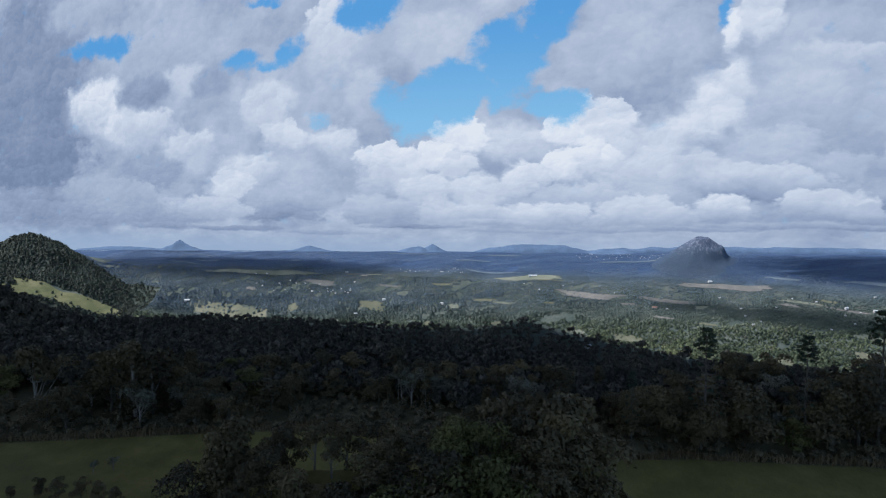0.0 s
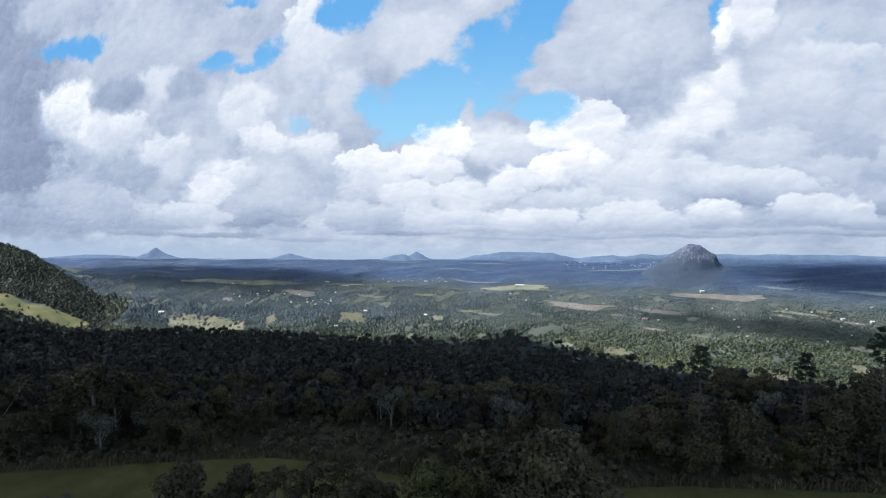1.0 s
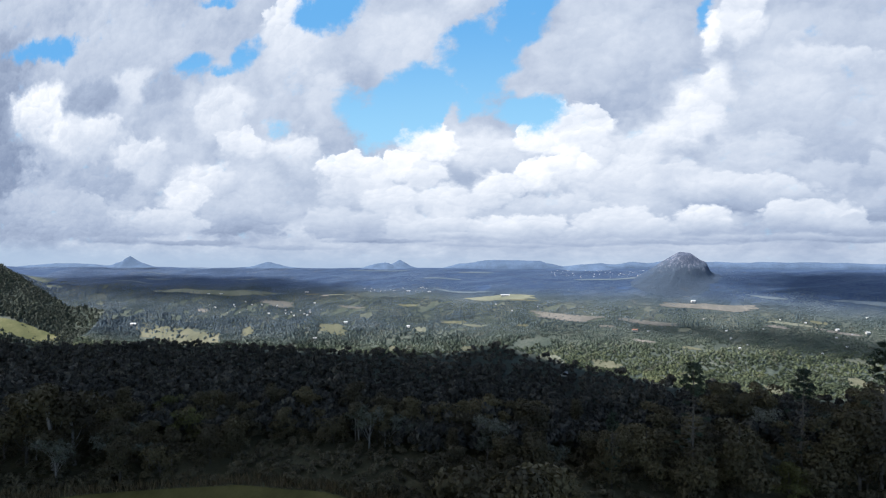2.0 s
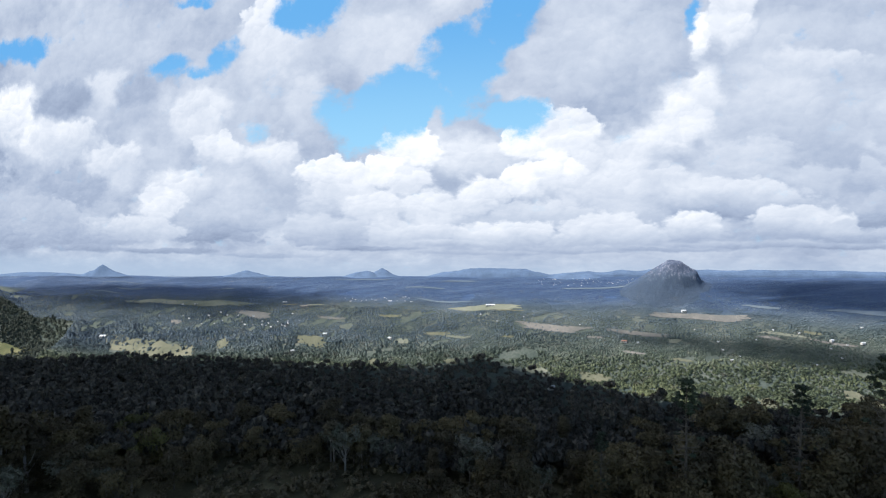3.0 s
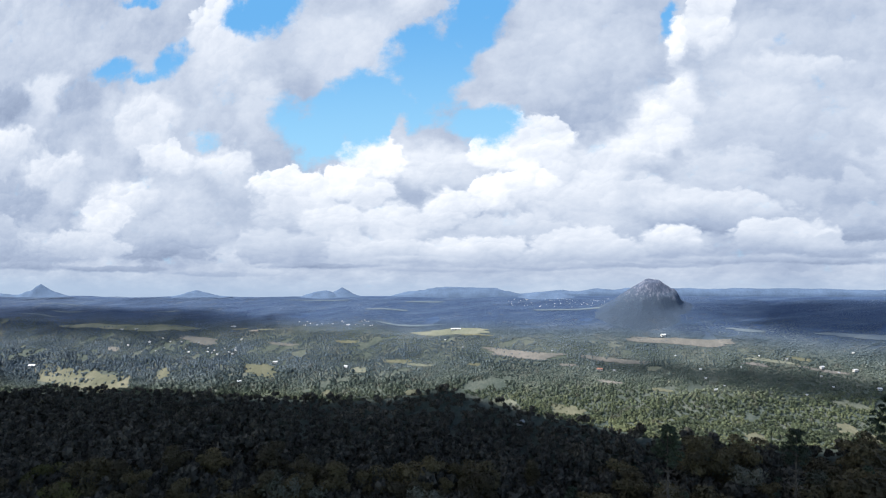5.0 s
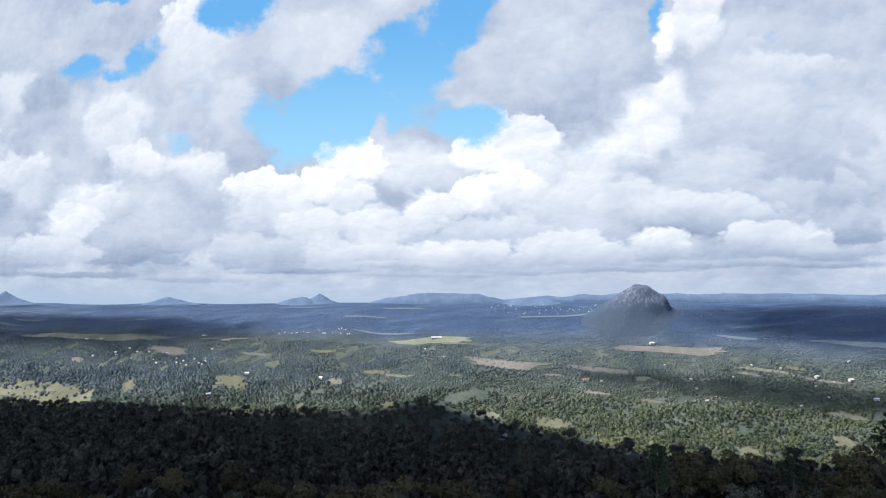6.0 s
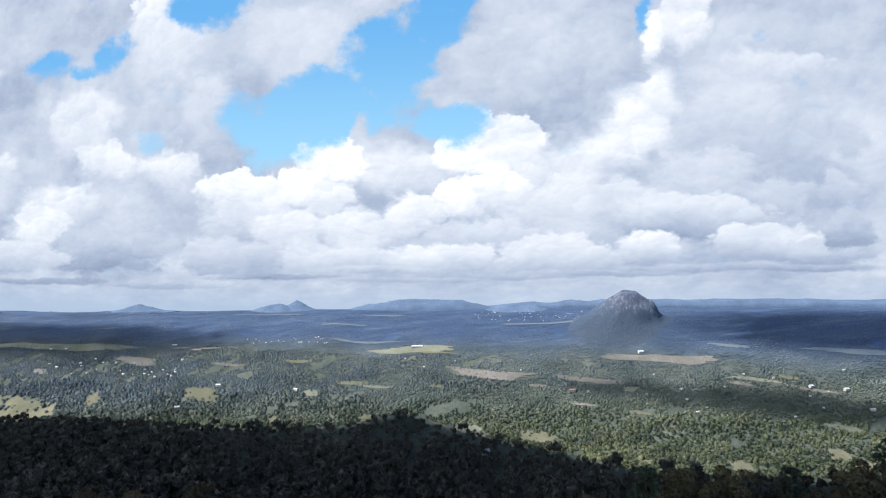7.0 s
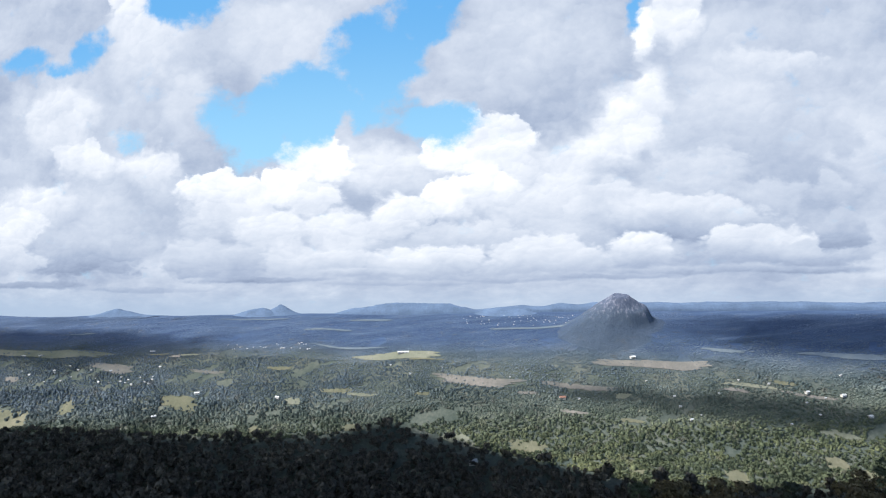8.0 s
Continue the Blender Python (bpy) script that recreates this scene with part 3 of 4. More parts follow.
def put_first(proto, x, y, size, turn):
    """Set the prototype itself in its place."""
    proto.location, proto.rotation_euler, proto.scale = (x, y, ground_z(x, y) - 0.2), (0, 0, turn), (size, size, size)


def hoop_pine(high, seed, dense):
    """A straight conifer: bare whorls of upturned branches below, tufted ones at the top."""
    rng = np.random.RandomState(seed)
    root = new("pine")
    bm = bmesh.new()
    r0 = high * 0.011
    tube(bm, [Vector((0, 0, -0.6)), Vector((0.2, 0, high * 0.5)), Vector((0, 0.2, high))], (r0 * 1.3, r0 * 0.8, r0 * 0.15), 8)
    cs, rs = [], []
    levels = 17
    for i in range(levels):
        z = high * (0.16 + 0.83 * i / (levels - 1))
        t = i / (levels - 1)
        reach = high * (0.14 * (1 - t) ** 0.6 + 0.03) * rng.uniform(0.75, 1.15)
        for k in range(5):
            a = k * 1.2566 + i * 0.7 + rng.uniform(-0.3, 0.3)
            d = Vector((math.cos(a), math.sin(a), 0))
            if rng.uniform() < 0.15:
                continue
            tip = d * reach + Vector((0, 0, z + reach * 0.35))
            mid = d * reach * 0.6 + Vector((0, 0, z - reach * 0.02))
            tube(bm, [Vector((0, 0, z)), mid, tip], (r0 * 0.28, r0 * 0.2, r0 * 0.08), 4)
            if t > dense or rng.uniform() < 0.1:
                cs.append(tip)
                rs.append(high * 0.024 * rng.uniform(0.7, 1.3))
                if t > dense:
                    cs.append(mid)
                    rs.append(high * 0.02)
    part("trunk", bm, M_BARK, root)
    v, f = leaves(rng, np.array(cs), np.array(rs), 60 * len(cs), high * 0.0085, 0.8)
    crown = new("crown", mesh_of("crown", v, f, M_LEAF_PINE))
    crown.parent = root
    return tagged(root, "tall dark hoop pine with tufted top whorls", "pine", "hoop pines at the lawn edge")


# ---- the near hillside ----
M_LEAF_PINE = foliage("leaf_pine", (0.008, 0.014, 0.008), (0.016, 0.026, 0.014), (0.03, 0.042, 0.022), 1.0, False)
M_LEAF_GREY = foliage("leaf_grey", (0.03, 0.034, 0.022), (0.06, 0.065, 0.045), (0.11, 0.11, 0.085), 1.0, False)
M_LEAF_YELLOW = foliage("leaf_yellow", (0.03, 0.03, 0.008), (0.06, 0.06, 0.016), (0.1, 0.095, 0.03), 1.0, False)

pine = hoop_pine(47.0, 5, 0.7)
put_first(pine, 58.3, 179.4, 1.0, 0.3)
for x, y, s, r in ((98.3, 186.0, 0.93, 1.9), (123.5, 183.5, 1.17, 4.0), (30.7, 180.5, 0.6, 2.6)):
    planted(pine, x, y, s, r)

PROTOS = [
    (tree_thing("round", 18.0, 11, 3000, M_LEAF_NEAR, M_BARK, "dark green broadleaf tree with a rounded crown"), 3.0),
    (tree_thing("round", 18.0, 12, 3000, M_LEAF_NEAR, M_BARK, "dense dark green tree in the hillside forest"), 3.0),
    (tree_thing("tall", 18.0, 13, 2900, M_LEAF_NEAR, M_BARK, "tall narrow dark green forest tree"), 2.0),
    (tree_thing("gum", 18.0, 14, 1900, M_LEAF_NEAR, M_BARK_PALE, "open-crowned gum tree with a pale trunk"), 2.0),
    (tree_thing("spread", 18.0, 15, 3000, M_LEAF_NEAR, M_BARK, "broad spreading dark green tree"), 2.0),
    (tree_thing("gum", 18.0, 16, 900, M_LEAF_GREY, M_BARK_PALE, "grey half-bare gum tree with pale limbs", dead=True), 1.0),
    (tree_thing("bush", 18.0, 17, 3200, M_LEAF_NEAR, M_BARK, "bushy dark green tree leafy to the ground"), 0.6),
    (tree_thing("bush", 18.0, 18, 3200, M_LEAF_YELLOW, M_BARK, "bushy olive-yellow tree leafy to the ground"), 0.4),
]
weights = np.array([w for p, w in PROTOS])
rng = np.random.RandomState(21)
used = set()


def plant(k, x, y, high, turn):
    """Set a tree of the kind k and the given height; the first of a kind is the prototype itself."""
    proto = PROTOS[k][0]
    if k in used:
        planted(proto, x, y, high / 18.0, turn)
    else:
        used.add(k)
        put_first(proto, x, y, high / 18.0, turn)


# trees that stand out singly: kind, place, height
PINE_SIDE = (
    (4, 75.2, 183.8, 31), (2, 62, 190, 25), (0, 106, 181, 29), (1, 118, 186, 31), (0, 140, 190, 31), (4, 44, 188, 24), (2, 50, 183, 22),
)
GROVE_EDGE = (
    (6, -98, 78, 20), (2, -92, 80, 23), (2, -87, 80, 23), (6, -81, 82, 14), (1, -75, 84, 15), (3, -66, 82, 14), (3, -58, 84, 15), (6, -50, 85, 15),
    (1, -45, 86, 15), (6, -37, 80, 12), (7, -29, 78, 17), (7, -23, 80, 17), (6, -17, 84, 19), (0, -10, 92, 32), (1, -1, 96, 36), (6, 3, 92, 27),
)
GROVE = (
    (6, -7, 82, 18), (1, -78, 70, 13), (6, -64, 68, 14), (3, -49, 70, 14), (6, -40, 66, 18), (7, -35, 64, 20), (7, -19, 66, 23), (6, -11, 66, 22),
    (3, -59, 76, 11), (6, -44, 74, 13), (0, -73, 72, 14), (6, -29, 70, 18), (0, -51, 60, 22), (2, -82, 66, 14), (1, -67, 60, 18), (6, -24, 58, 30),
    (1, -38, 56, 25), (0, -15, 100, 36), (1, -5, 90, 28),
)
FOREST_EDGE = (
    (1, -2, 152, 20), (0, 6, 160, 19), (1, -18, 162, 17), (6, 14, 163, 15),
    (3, -190, 172, 39), (3, -184, 176, 34), (3, -232, 162, 38), (5, -148, 172, 16), (0, -156, 166, 18), (1, -205, 175, 30),
    (5, -66, 199, 20), (5, -58, 203, 18), (5, -74, 206, 19), (3, -50, 210, 20),
)
for k, x, y, h in PINE_SIDE + GROVE_EDGE + GROVE + FOREST_EDGE:
    plant(k, x, y, h, rng.uniform(0, 6.28))
for i in range(26):
    x, y = rng.uniform(-95, 8), rng.uniform(50, 72)
    plant(int(rng.choice((0, 1, 3, 6, 6, 7))), x, y, rng.uniform(10, 15), rng.uniform(0, 6.28))
for x, y, h in ((-186, 106, 5), (-178, 110, 7), (-170, 109, 8), (-162, 110, 8), (-154, 109, 8), (-147, 108, 7), (-196, 104, 4)):
    plant(int(rng.choice((0, 1, 6))), x, y, h, rng.uniform(0, 6.28))
plant(5, -171.4, 126, 6, 1.0)
plant(5, -165.5, 129, 6.5, 2.0)
LAWN_X = (-420, -231, -186, -144, -110, -75, -30, 12, 48, 90, 124, 260)
LAWN_Y = (128, 140, 151, 162, 169, 168, 156, 163, 168, 171, 172, 174)
for i in range(205):
    x = rng.uniform(-330, 175)
    edge = float(np.interp(x, LAWN_X, LAWN_Y))
    y = edge + 8 + rng.uniform(0, 52) ** 1.0
    if abs(x + 75) < 40 and y < 195 or abs(x + 245) < 20 and y < 186:
        continue
    plant(int(rng.choice(8, p=weights / weights.sum())), x, y, rng.uniform(13, 21), rng.uniform(0, 6.28))


def spread_points(rng, x0, x1, y0, y1, step):
    """Jittered places about step metres apart."""
    nx, ny = int((x1 - x0) / step), int((y1 - y0) / step)
    a, b = np.meshgrid(np.arange(nx), np.arange(ny))
    x = x0 + (a.ravel() + rng.uniform(-0.35, 1.35, a.size)) * step
    y = y0 + (b.ravel() + rng.uniform(-0.35, 1.35, a.size)) * step
    return x, y


def clump_templates(seed, count, levels, lumps, sprays, size, squat=0.8):
    """Small trees as merged shapes: lumpy crown cores wrapped in leaf sprays."""
    out = []
    for i in range(count):
        rng = np.random.RandomState(seed + i)
        pieces = []
        c = np.column_stack([rng.uniform(-0.3, 0.3, lumps), rng.uniform(-0.3, 0.3, lumps), rng.uniform(0.42, 0.8, lumps)])
        r = rng.uniform(0.24, 0.36, lumps)
        if lumps == 1:
            c, r = np.array([[0, 0, 0.45]]), np.array([0.5])
        for k in range(lumps):
            v, f = ico(levels, seed + 3 * i + k, 0.95)
            pieces.append((v * r[k] * np.array([1, 1, squat]) * 0.74 + c[k], f))
        if sprays:
            pieces.append(leaves(rng, c, r, sprays, size, squat))
        out.append(joined(pieces))
    return out


def dome_templates(seed, count, sides, rows, sprays, tuft=0.16):
    """Simple uneven crowns for trees far off."""
    out = []
    for i in range(count):
        rng = np.random.RandomState(seed + i)
        a = np.arange(sides) * 6.2832 / sides
        verts = [np.array([[rng.uniform(-0.15, 0.15), rng.uniform(-0.15, 0.15), rng.uniform(0.9, 1.05)]])]
        for z, r in (((0.84, 0.3), (0.5, 0.54), (-0.05, 0.36)) if rows > 1 else ((0.72, 0.46), (-0.05, 0.55))):
            k = r * rng.uniform(0.7, 1.25, sides)
            verts.append(np.column_stack([np.cos(a) * k, np.sin(a) * k, z + rng.uniform(-0.12, 0.12, sides)]))
        faces = []
        for k in range(sides):
            q = (k + 1) % sides
            faces.append((0, 1 + k, 1 + q))
            for lvl in range(rows):
                p, o = 1 + lvl * sides, 1 + (lvl + 1) * sides
                faces += [(p + k, o + k, o + q), (p + k, o + q, p + q)]
        crown = (np.concatenate(verts), np.array(faces))
        if sprays:
            lumps = np.column_stack([rng.uniform(-0.3, 0.3, 5), rng.uniform(-0.3, 0.3, 5), rng.uniform(0.35, 0.85, 5)])
            crown = joined([(crown[0] * 0.74, crown[1]), leaves(rng, lumps, rng.uniform(0.2, 0.34, 5), sprays, tuft, 0.9)])
        out.append(crown)
    return out


def tuft_templates(seed, count):
    """The least of crowns, a few sides to an uneven point, for trees at the limit of sight."""
    out = []
    for i in range(count):
        rng = np.random.RandomState(seed + i)
        a = np.arange(4) * 1.5708
        k = 0.55 * rng.uniform(0.7, 1.3, 4)
        rim = np.column_stack([np.cos(a) * k, np.sin(a) * k, rng.uniform(-0.1, 0.3, 4)])
        top = np.array([[rng.uniform(-0.2, 0.2), rng.uniform(-0.2, 0.2), 1.0]])
        out.append((np.concatenate([top, rim]), np.array([(0, 1, 2), (0, 2, 3), (0, 3, 4), (0, 4, 1)])))
    return out


def forest(name, x, y, high, wide, templates, seed, material, label, category="forest", z=None):
    """One mesh of many small trees."""
    rng = np.random.RandomState(seed)
    z = height(x, y) if z is None else z
    vs, fs, n = [], [], 0
    pick = rng.randint(0, len(templates), len(x))
    for k, (tv, tf) in enumerate(templates):
        m = np.where(pick == k)[0]
        if not len(m):
            continue
        a = rng.uniform(0, 6.283, len(m))
        ca, sa = np.cos(a)[:, None], np.sin(a)[:, None]
        w, h = wide[m][:, None], high[m][:, None]
        px = (tv[None, :, 0] * ca - tv[None, :, 1] * sa) * w + x[m][:, None]
        py = (tv[None, :, 0] * sa + tv[None, :, 1] * ca) * w + y[m][:, None]
        pz = tv[None, :, 2] * h + z[m][:, None]
        vs.append(np.stack([px, py, pz], -1).reshape(-1, 3))
        fs.append((tf[None] + (np.arange(len(m)) * len(tv))[:, None, None]).reshape(-1, 3) + n)
        n += len(m) * len(tv)
    ob = new(name, mesh_of(name, np.concatenate(vs), np.concatenate(fs), material))
    return tagged(ob, label, category, kind="stuff")


# ---- open fields ----
FIELDS = []


def field(x, y, rx, ry, material, label, name="paddock", turn=-0.19, seed=1):
    """An open patch: a sheet with an uneven rim that lies on the slope."""
    FIELDS.append((x, y, rx, ry, turn))
    rng = np.random.RandomState(seed)
    ph = rng.uniform(0, 6.28, 4)
    rings, spokes = 7, 40
    verts, faces = [], []
    for i in range(rings + 1):
        for k in range(spokes):
            a = k * 6.2832 / spokes
            box = (abs(math.cos(a)) ** 3.2 + abs(math.sin(a)) ** 3.2) ** (-1 / 3.2)
            r = 0.92 * box * (i / rings) * (1 + 0.2 * math.sin(2 * a + ph[0]) + 0.15 * math.sin(3 * a + ph[1]) + 0.1 * math.sin(7 * a + ph[2]) + 0.05 * math.sin(13 * a + ph[3]))
            u, v = rx * r * math.cos(a), ry * r * math.sin(a)
            px, py = x + u, y + v + u * turn
            verts.append((px, py, ground_z(px, py) + 0.25))
    for i in range(rings):
        for k in range(spokes):
            a, b = i * spokes + k, i * spokes + (k + 1) % spokes
            faces.append((a, b, b + spokes, a + spokes))
    ob = new(name, mesh_of(name, verts, faces, material, True))
    return tagged(ob, label, "field", "open fields in the valley", "structure")


WEST_FIELDS = (
    (-225, 312, 36, 7.5, 1), (-116.5, 302.4, 11, 2.6, 1), (-60.7, 295, 4.6, 1.2, 0), (-40, 295.2, 7.2, 0.8, 1), (-176, 309.6, 5.2, 3.4, 1),
    (-213.8, 337.4, 45, 2.2, 0), (-216.7, 326.9, 5.5, 1, 2), (-12, 304.5, 19.4, 2.4, 0), (23, 288.2, 21.9, 1.3, 2), (65.5, 280.6, 14.4, 0.9, 2),
)
EAST_FIELDS = (
    (99, 283, 21.4, 1.9, 2), (42, 266.9, 9, 1.8, 1), (14.5, 272, 6.2, 2, 0), (115.7, 248.1, 4.6, 3.3, 1), (153, 250.4, 4, 2.2, 1),
    (163.3, 246.1, 7, 1.9, 1), (158.3, 257.5, 8, 0.9, 0), (81.4, 253.5, 3.2, 1.2, 1), (176, 277, 18, 1.2, 0), (-75.4, 287.3, 3.2, 1.5, 1),
    (-30.5, 281.3, 4.4, 1.5, 1), (-161, 322.8, 12.6, 1.9, 2),
)
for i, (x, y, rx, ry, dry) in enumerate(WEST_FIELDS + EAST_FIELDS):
    # green fields farther off take the haze-tinted pasture colour
    mat = (M_HAZEFIELD if y + 0.19 * x > 304 else M_PADDOCK, M_DRYGRASS, M_EARTH)[dry]
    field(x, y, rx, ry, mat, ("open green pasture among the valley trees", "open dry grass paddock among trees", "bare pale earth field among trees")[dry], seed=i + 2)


field(-352, 302, 44, 8.5, M_SLOPE, "open dry grass slope below the wooded hill", turn=0.19, seed=31)
strips = np.random.RandomState(77)
for i in range(18):
    x = strips.uniform(-150, 180)
    y = strips.uniform(284, 302) - 0.19 * x
    field(x, y, strips.uniform(3, 11), strips.uniform(0.35, 0.8), (M_EARTH, M_PADDOCK, M_DRYGRASS)[i % 3], "narrow pale clearing between valley trees", seed=40 + i)


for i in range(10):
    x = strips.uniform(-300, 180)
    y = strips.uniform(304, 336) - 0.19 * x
    field(x, y, strips.uniform(7, 24), strips.uniform(0.5, 1.2), M_HAZEFIELD, "pale pasture strip on the far plain", seed=70 + i)


def clear_of_fields(x, y, grow=0.88):
    keep = np.ones(len(x), bool)
    ragged = waves(x, y * 2, 7, 21)
    for fx, fy, rx, ry, turn in FIELDS:
        u = (x - fx) / (rx * grow)
        v = (y - fy - (x - fx) * turn) / (ry * grow)
        keep &= np.abs(u) ** 2.6 + np.abs(v) ** 2.6 > 1 + 0.55 * ragged
    return keep | (np.random.RandomState(len(x)).uniform(size=len(x)) < np.where(x < -290, 0.05, 0.08))


def lawn():
    xs = np.linspace(-400, 250, 131)
    verts, ny = [], 40
    for j in range(ny):
        w = j / (ny - 1)
        for x in xs:
            e = float(np.interp(x, LAWN_X, LAWN_Y)) + 1.2 * float(waves(x, 9.0, 22, 4))
            y = -20 + (e + 20) * w
            verts.append((x, y, ground_z(x, y) + 0.2))
    return tagged(new("lawn", mesh_of("lawn", verts, grid_faces(131, ny), M_LAWN, True)), "mown green lawn on the near hillside", "lawn", kind="structure")


lawn()

# ---- woods of many trees ----
rng = np.random.RandomState(4)
x, y = spread_points(rng, -500, 220, 195, 345, 2.9)
yp = along(x, y)
front = np.interp(x, RIDGE_X, RIDGE_Y) - 2 - 5 * np.clip((-290 - x) / 20, 0, 1)
edge = np.interp(x, LAWN_X, LAWN_Y) + 38
m = (y > edge) & (y < front) & clear_of_fields(x, y)
x, y = x[m], y[m]
size = np.interp(along(x, y), (200, 240, 270), (7.6, 4.8, 3.2)) * np.exp(rng.normal(0, 0.22, len(x)))
forest("ridge_forest", x, y, size * 1.25, size, clump_templates(31, 10, 1, 2, 84, 0.12), 5, M_LEAF_RIDGE, "dense dark green forest covering the ridge slope")

def wood(name, y0, y1, x0, x1, step, size0, size1, templates, seed, material, label, gaps, squat=1.0, spread=1.0):
    rng = np.random.RandomState(seed)
    x, y = spread_points(rng, x0, x1, 215, 430, step)
    yp = along(x, y)
    front = np.interp(x, RIDGE_X, RIDGE_Y)
    m = (y > front) & (yp > y0 + 1.5 * waves(x, y, 30, 14)) & (yp < y1 + 1.5 * waves(x, y, 30, 14)) & clear_of_fields(x, y)
    m &= np.hypot(x - TABLE[0], (y - TABLE[1]) / 0.5) > 19
    m &= waves(x, y * 3, 40, 8) + 0.5 * waves(x, y * 3, 13, 9) < gaps
    # long narrow clearings between the stands
    glade = waves(x * 0.16, y, 9, 31) + 0.7 * waves(x * 0.3, y, 3.6, 32)
    m &= glade + 0.25 * waves(x, y, 2.5, 33) < np.where(yp > 299, 0.72, np.where(yp > 283, 0.52, 0.6)) + 2.0 * (x < -290)
    x, y, yp = x[m], y[m], yp[m]
    patch = waves(x * 0.3, y, 13, 11)
    size = np.interp(yp, (y0, y1), (size0, size1)) * np.exp(rng.normal(0, 0.26, len(x))) * (1 + 0.3 * patch)
    tall = size * squat * rng.uniform(0.65, 1.35, len(x)) * (1 + 0.6 * waves(x * 0.25, y, 8, 15))
    tall *= np.where(rng.uniform(size=len(x)) < 0.05, 1.5, 1.0)
    return forest(name, x, y, tall, size * spread, templates, seed, material, label)


NEAR_CROWNS = dome_templates(51, 16, 5, 1, 34, 0.15)
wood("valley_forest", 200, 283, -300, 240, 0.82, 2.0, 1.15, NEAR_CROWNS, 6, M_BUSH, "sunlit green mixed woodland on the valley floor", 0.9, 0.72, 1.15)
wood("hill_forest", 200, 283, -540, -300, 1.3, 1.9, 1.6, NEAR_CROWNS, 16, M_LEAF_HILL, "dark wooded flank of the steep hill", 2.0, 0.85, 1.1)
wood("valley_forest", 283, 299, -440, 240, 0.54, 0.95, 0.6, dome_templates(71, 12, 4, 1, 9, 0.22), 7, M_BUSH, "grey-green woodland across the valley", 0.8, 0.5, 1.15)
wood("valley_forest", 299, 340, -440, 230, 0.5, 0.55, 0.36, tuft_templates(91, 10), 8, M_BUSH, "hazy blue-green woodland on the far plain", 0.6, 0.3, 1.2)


# ---- mountains ----
def mountain(name, x, y, high, rx, ry, power, seed, material, label, flat=0.0, rough=0.12, lift=0.0):
    """A peak as a heightfield on an oval base; flat cuts its summit."""
    rings, spokes = 26, 72
    verts, faces = [], []
    for i in range(rings + 1):
        for k in range(spokes):
            a = k * 6.2832 / spokes
            t = i / rings
            px, py = x + rx * t * math.cos(a), y + ry * t * math.sin(a)
            crag = noise.fractal(Vector((px * 0.11, py * 0.11, seed)), 1.0, 2.0, 5)
            h = max(0.0, 1 - max(0.0, t - flat) / (1 - flat)) ** power
            h = h * (1 + rough * crag * (0.2 + min(1, t * 2)))
            py -= 0.17 * (px - x)
            verts.append((px, py, ground_z(px, py) - 0.5 + lift + high * h))
    for i in range(rings):
        for k in range(spokes):
            a, b = i * spokes + k, i * spokes + (k + 1) % spokes
            faces.append((a, b, b + spokes, a + spokes))
    return tagged(new(name, mesh_of(name, verts, faces, material, True)), label, "mountain", "mountains on the horizon")


def table_z(px, py):
    """The mountain's surface: straight slopes up to a small flat summit, a cliff below the eastern shoulder, a gentle foot."""
    dx, dy = px - TABLE[0], (py - TABLE[1]) / 0.5
    r = math.hypot(dx, dy)
    a = math.atan2(dy, dx)
    rib = noise.fractal(Vector((math.cos(a) * 2.6, math.sin(a) * 2.6, r * 0.04)), 1.0, 2.0, 4)
    q = r * (1 + 0.05 * rib * min(1, r / 6))
    west = float(np.interp(q, (0, 4.8, 11.1, 17.9, 22, 27, 33), (12.5, 13.6, 10.2, 6.2, 3.8, 1.6, -0.4)))
    east = float(np.interp(q, (0, 3.0, 8.5, 11.2, 13.9, 16, 22, 33), (12.5, 12.6, 8.5, 7.7, 2.4, 1.0, 0.3, -0.4)))
    steep = min(1.0, max(0.0, 0.5 + 0.9 * (dx / r if r > 0 else 0)))
    h = west + (east - west) * steep
    crag = noise.fractal(Vector((px * 0.35, py * 0.7, 4.0)), 1.0, 2.0, 5)
    return ground_z(px, py) - 0.6 + h + crag * 0.3 * min(1, r / 8) * max(0, 1 - r / 30)


def table_mountain(x, y, label):
    verts, faces, rings, spokes = [], [], 44, 120
    for i in range(rings + 1):
        for k in range(spokes):
            a = k * 6.2832 / spokes
            r = 33.0 * (i / rings) ** 1.1
            px, py = x + r * math.cos(a), y + 0.5 * r * math.sin(a)
            verts.append((px, py, table_z(px, py)))
    for i in range(rings):
        for k in range(spokes):
            p, q = i * spokes + k, i * spokes + (k + 1) % spokes
            faces.append((p, q, q + spokes, p + spokes))
    return tagged(new("mountain", mesh_of("mountain", verts, faces, M_ROCK)), label, "mountain", "mountains on the horizon")


def mountain_scrub():
    """Small trees on the mountain's foot, thinning up the cliffs."""
    rng = np.random.RandomState(61)
    x, y = spread_points(rng, TABLE[0] - 34, TABLE[0] + 34, TABLE[1] - 17, TABLE[1] + 4, 0.4)
    r = np.hypot(x - TABLE[0], (y - TABLE[1]) / 0.5)
    m = (r < 33) & (r > 11 + 9 * rng.uniform(0, 1, len(x)))
    x, y = x[m], y[m]
    z = np.array([table_z(a, b) for a, b in zip(x, y)])
    size = rng.uniform(0.3, 0.6, len(x))
    forest("mountain_scrub", x, y, size * 0.3, size, tuft_templates(95, 6), 62, M_BUSH, "blue-green scrub on the mountain foot", "scrub", z)


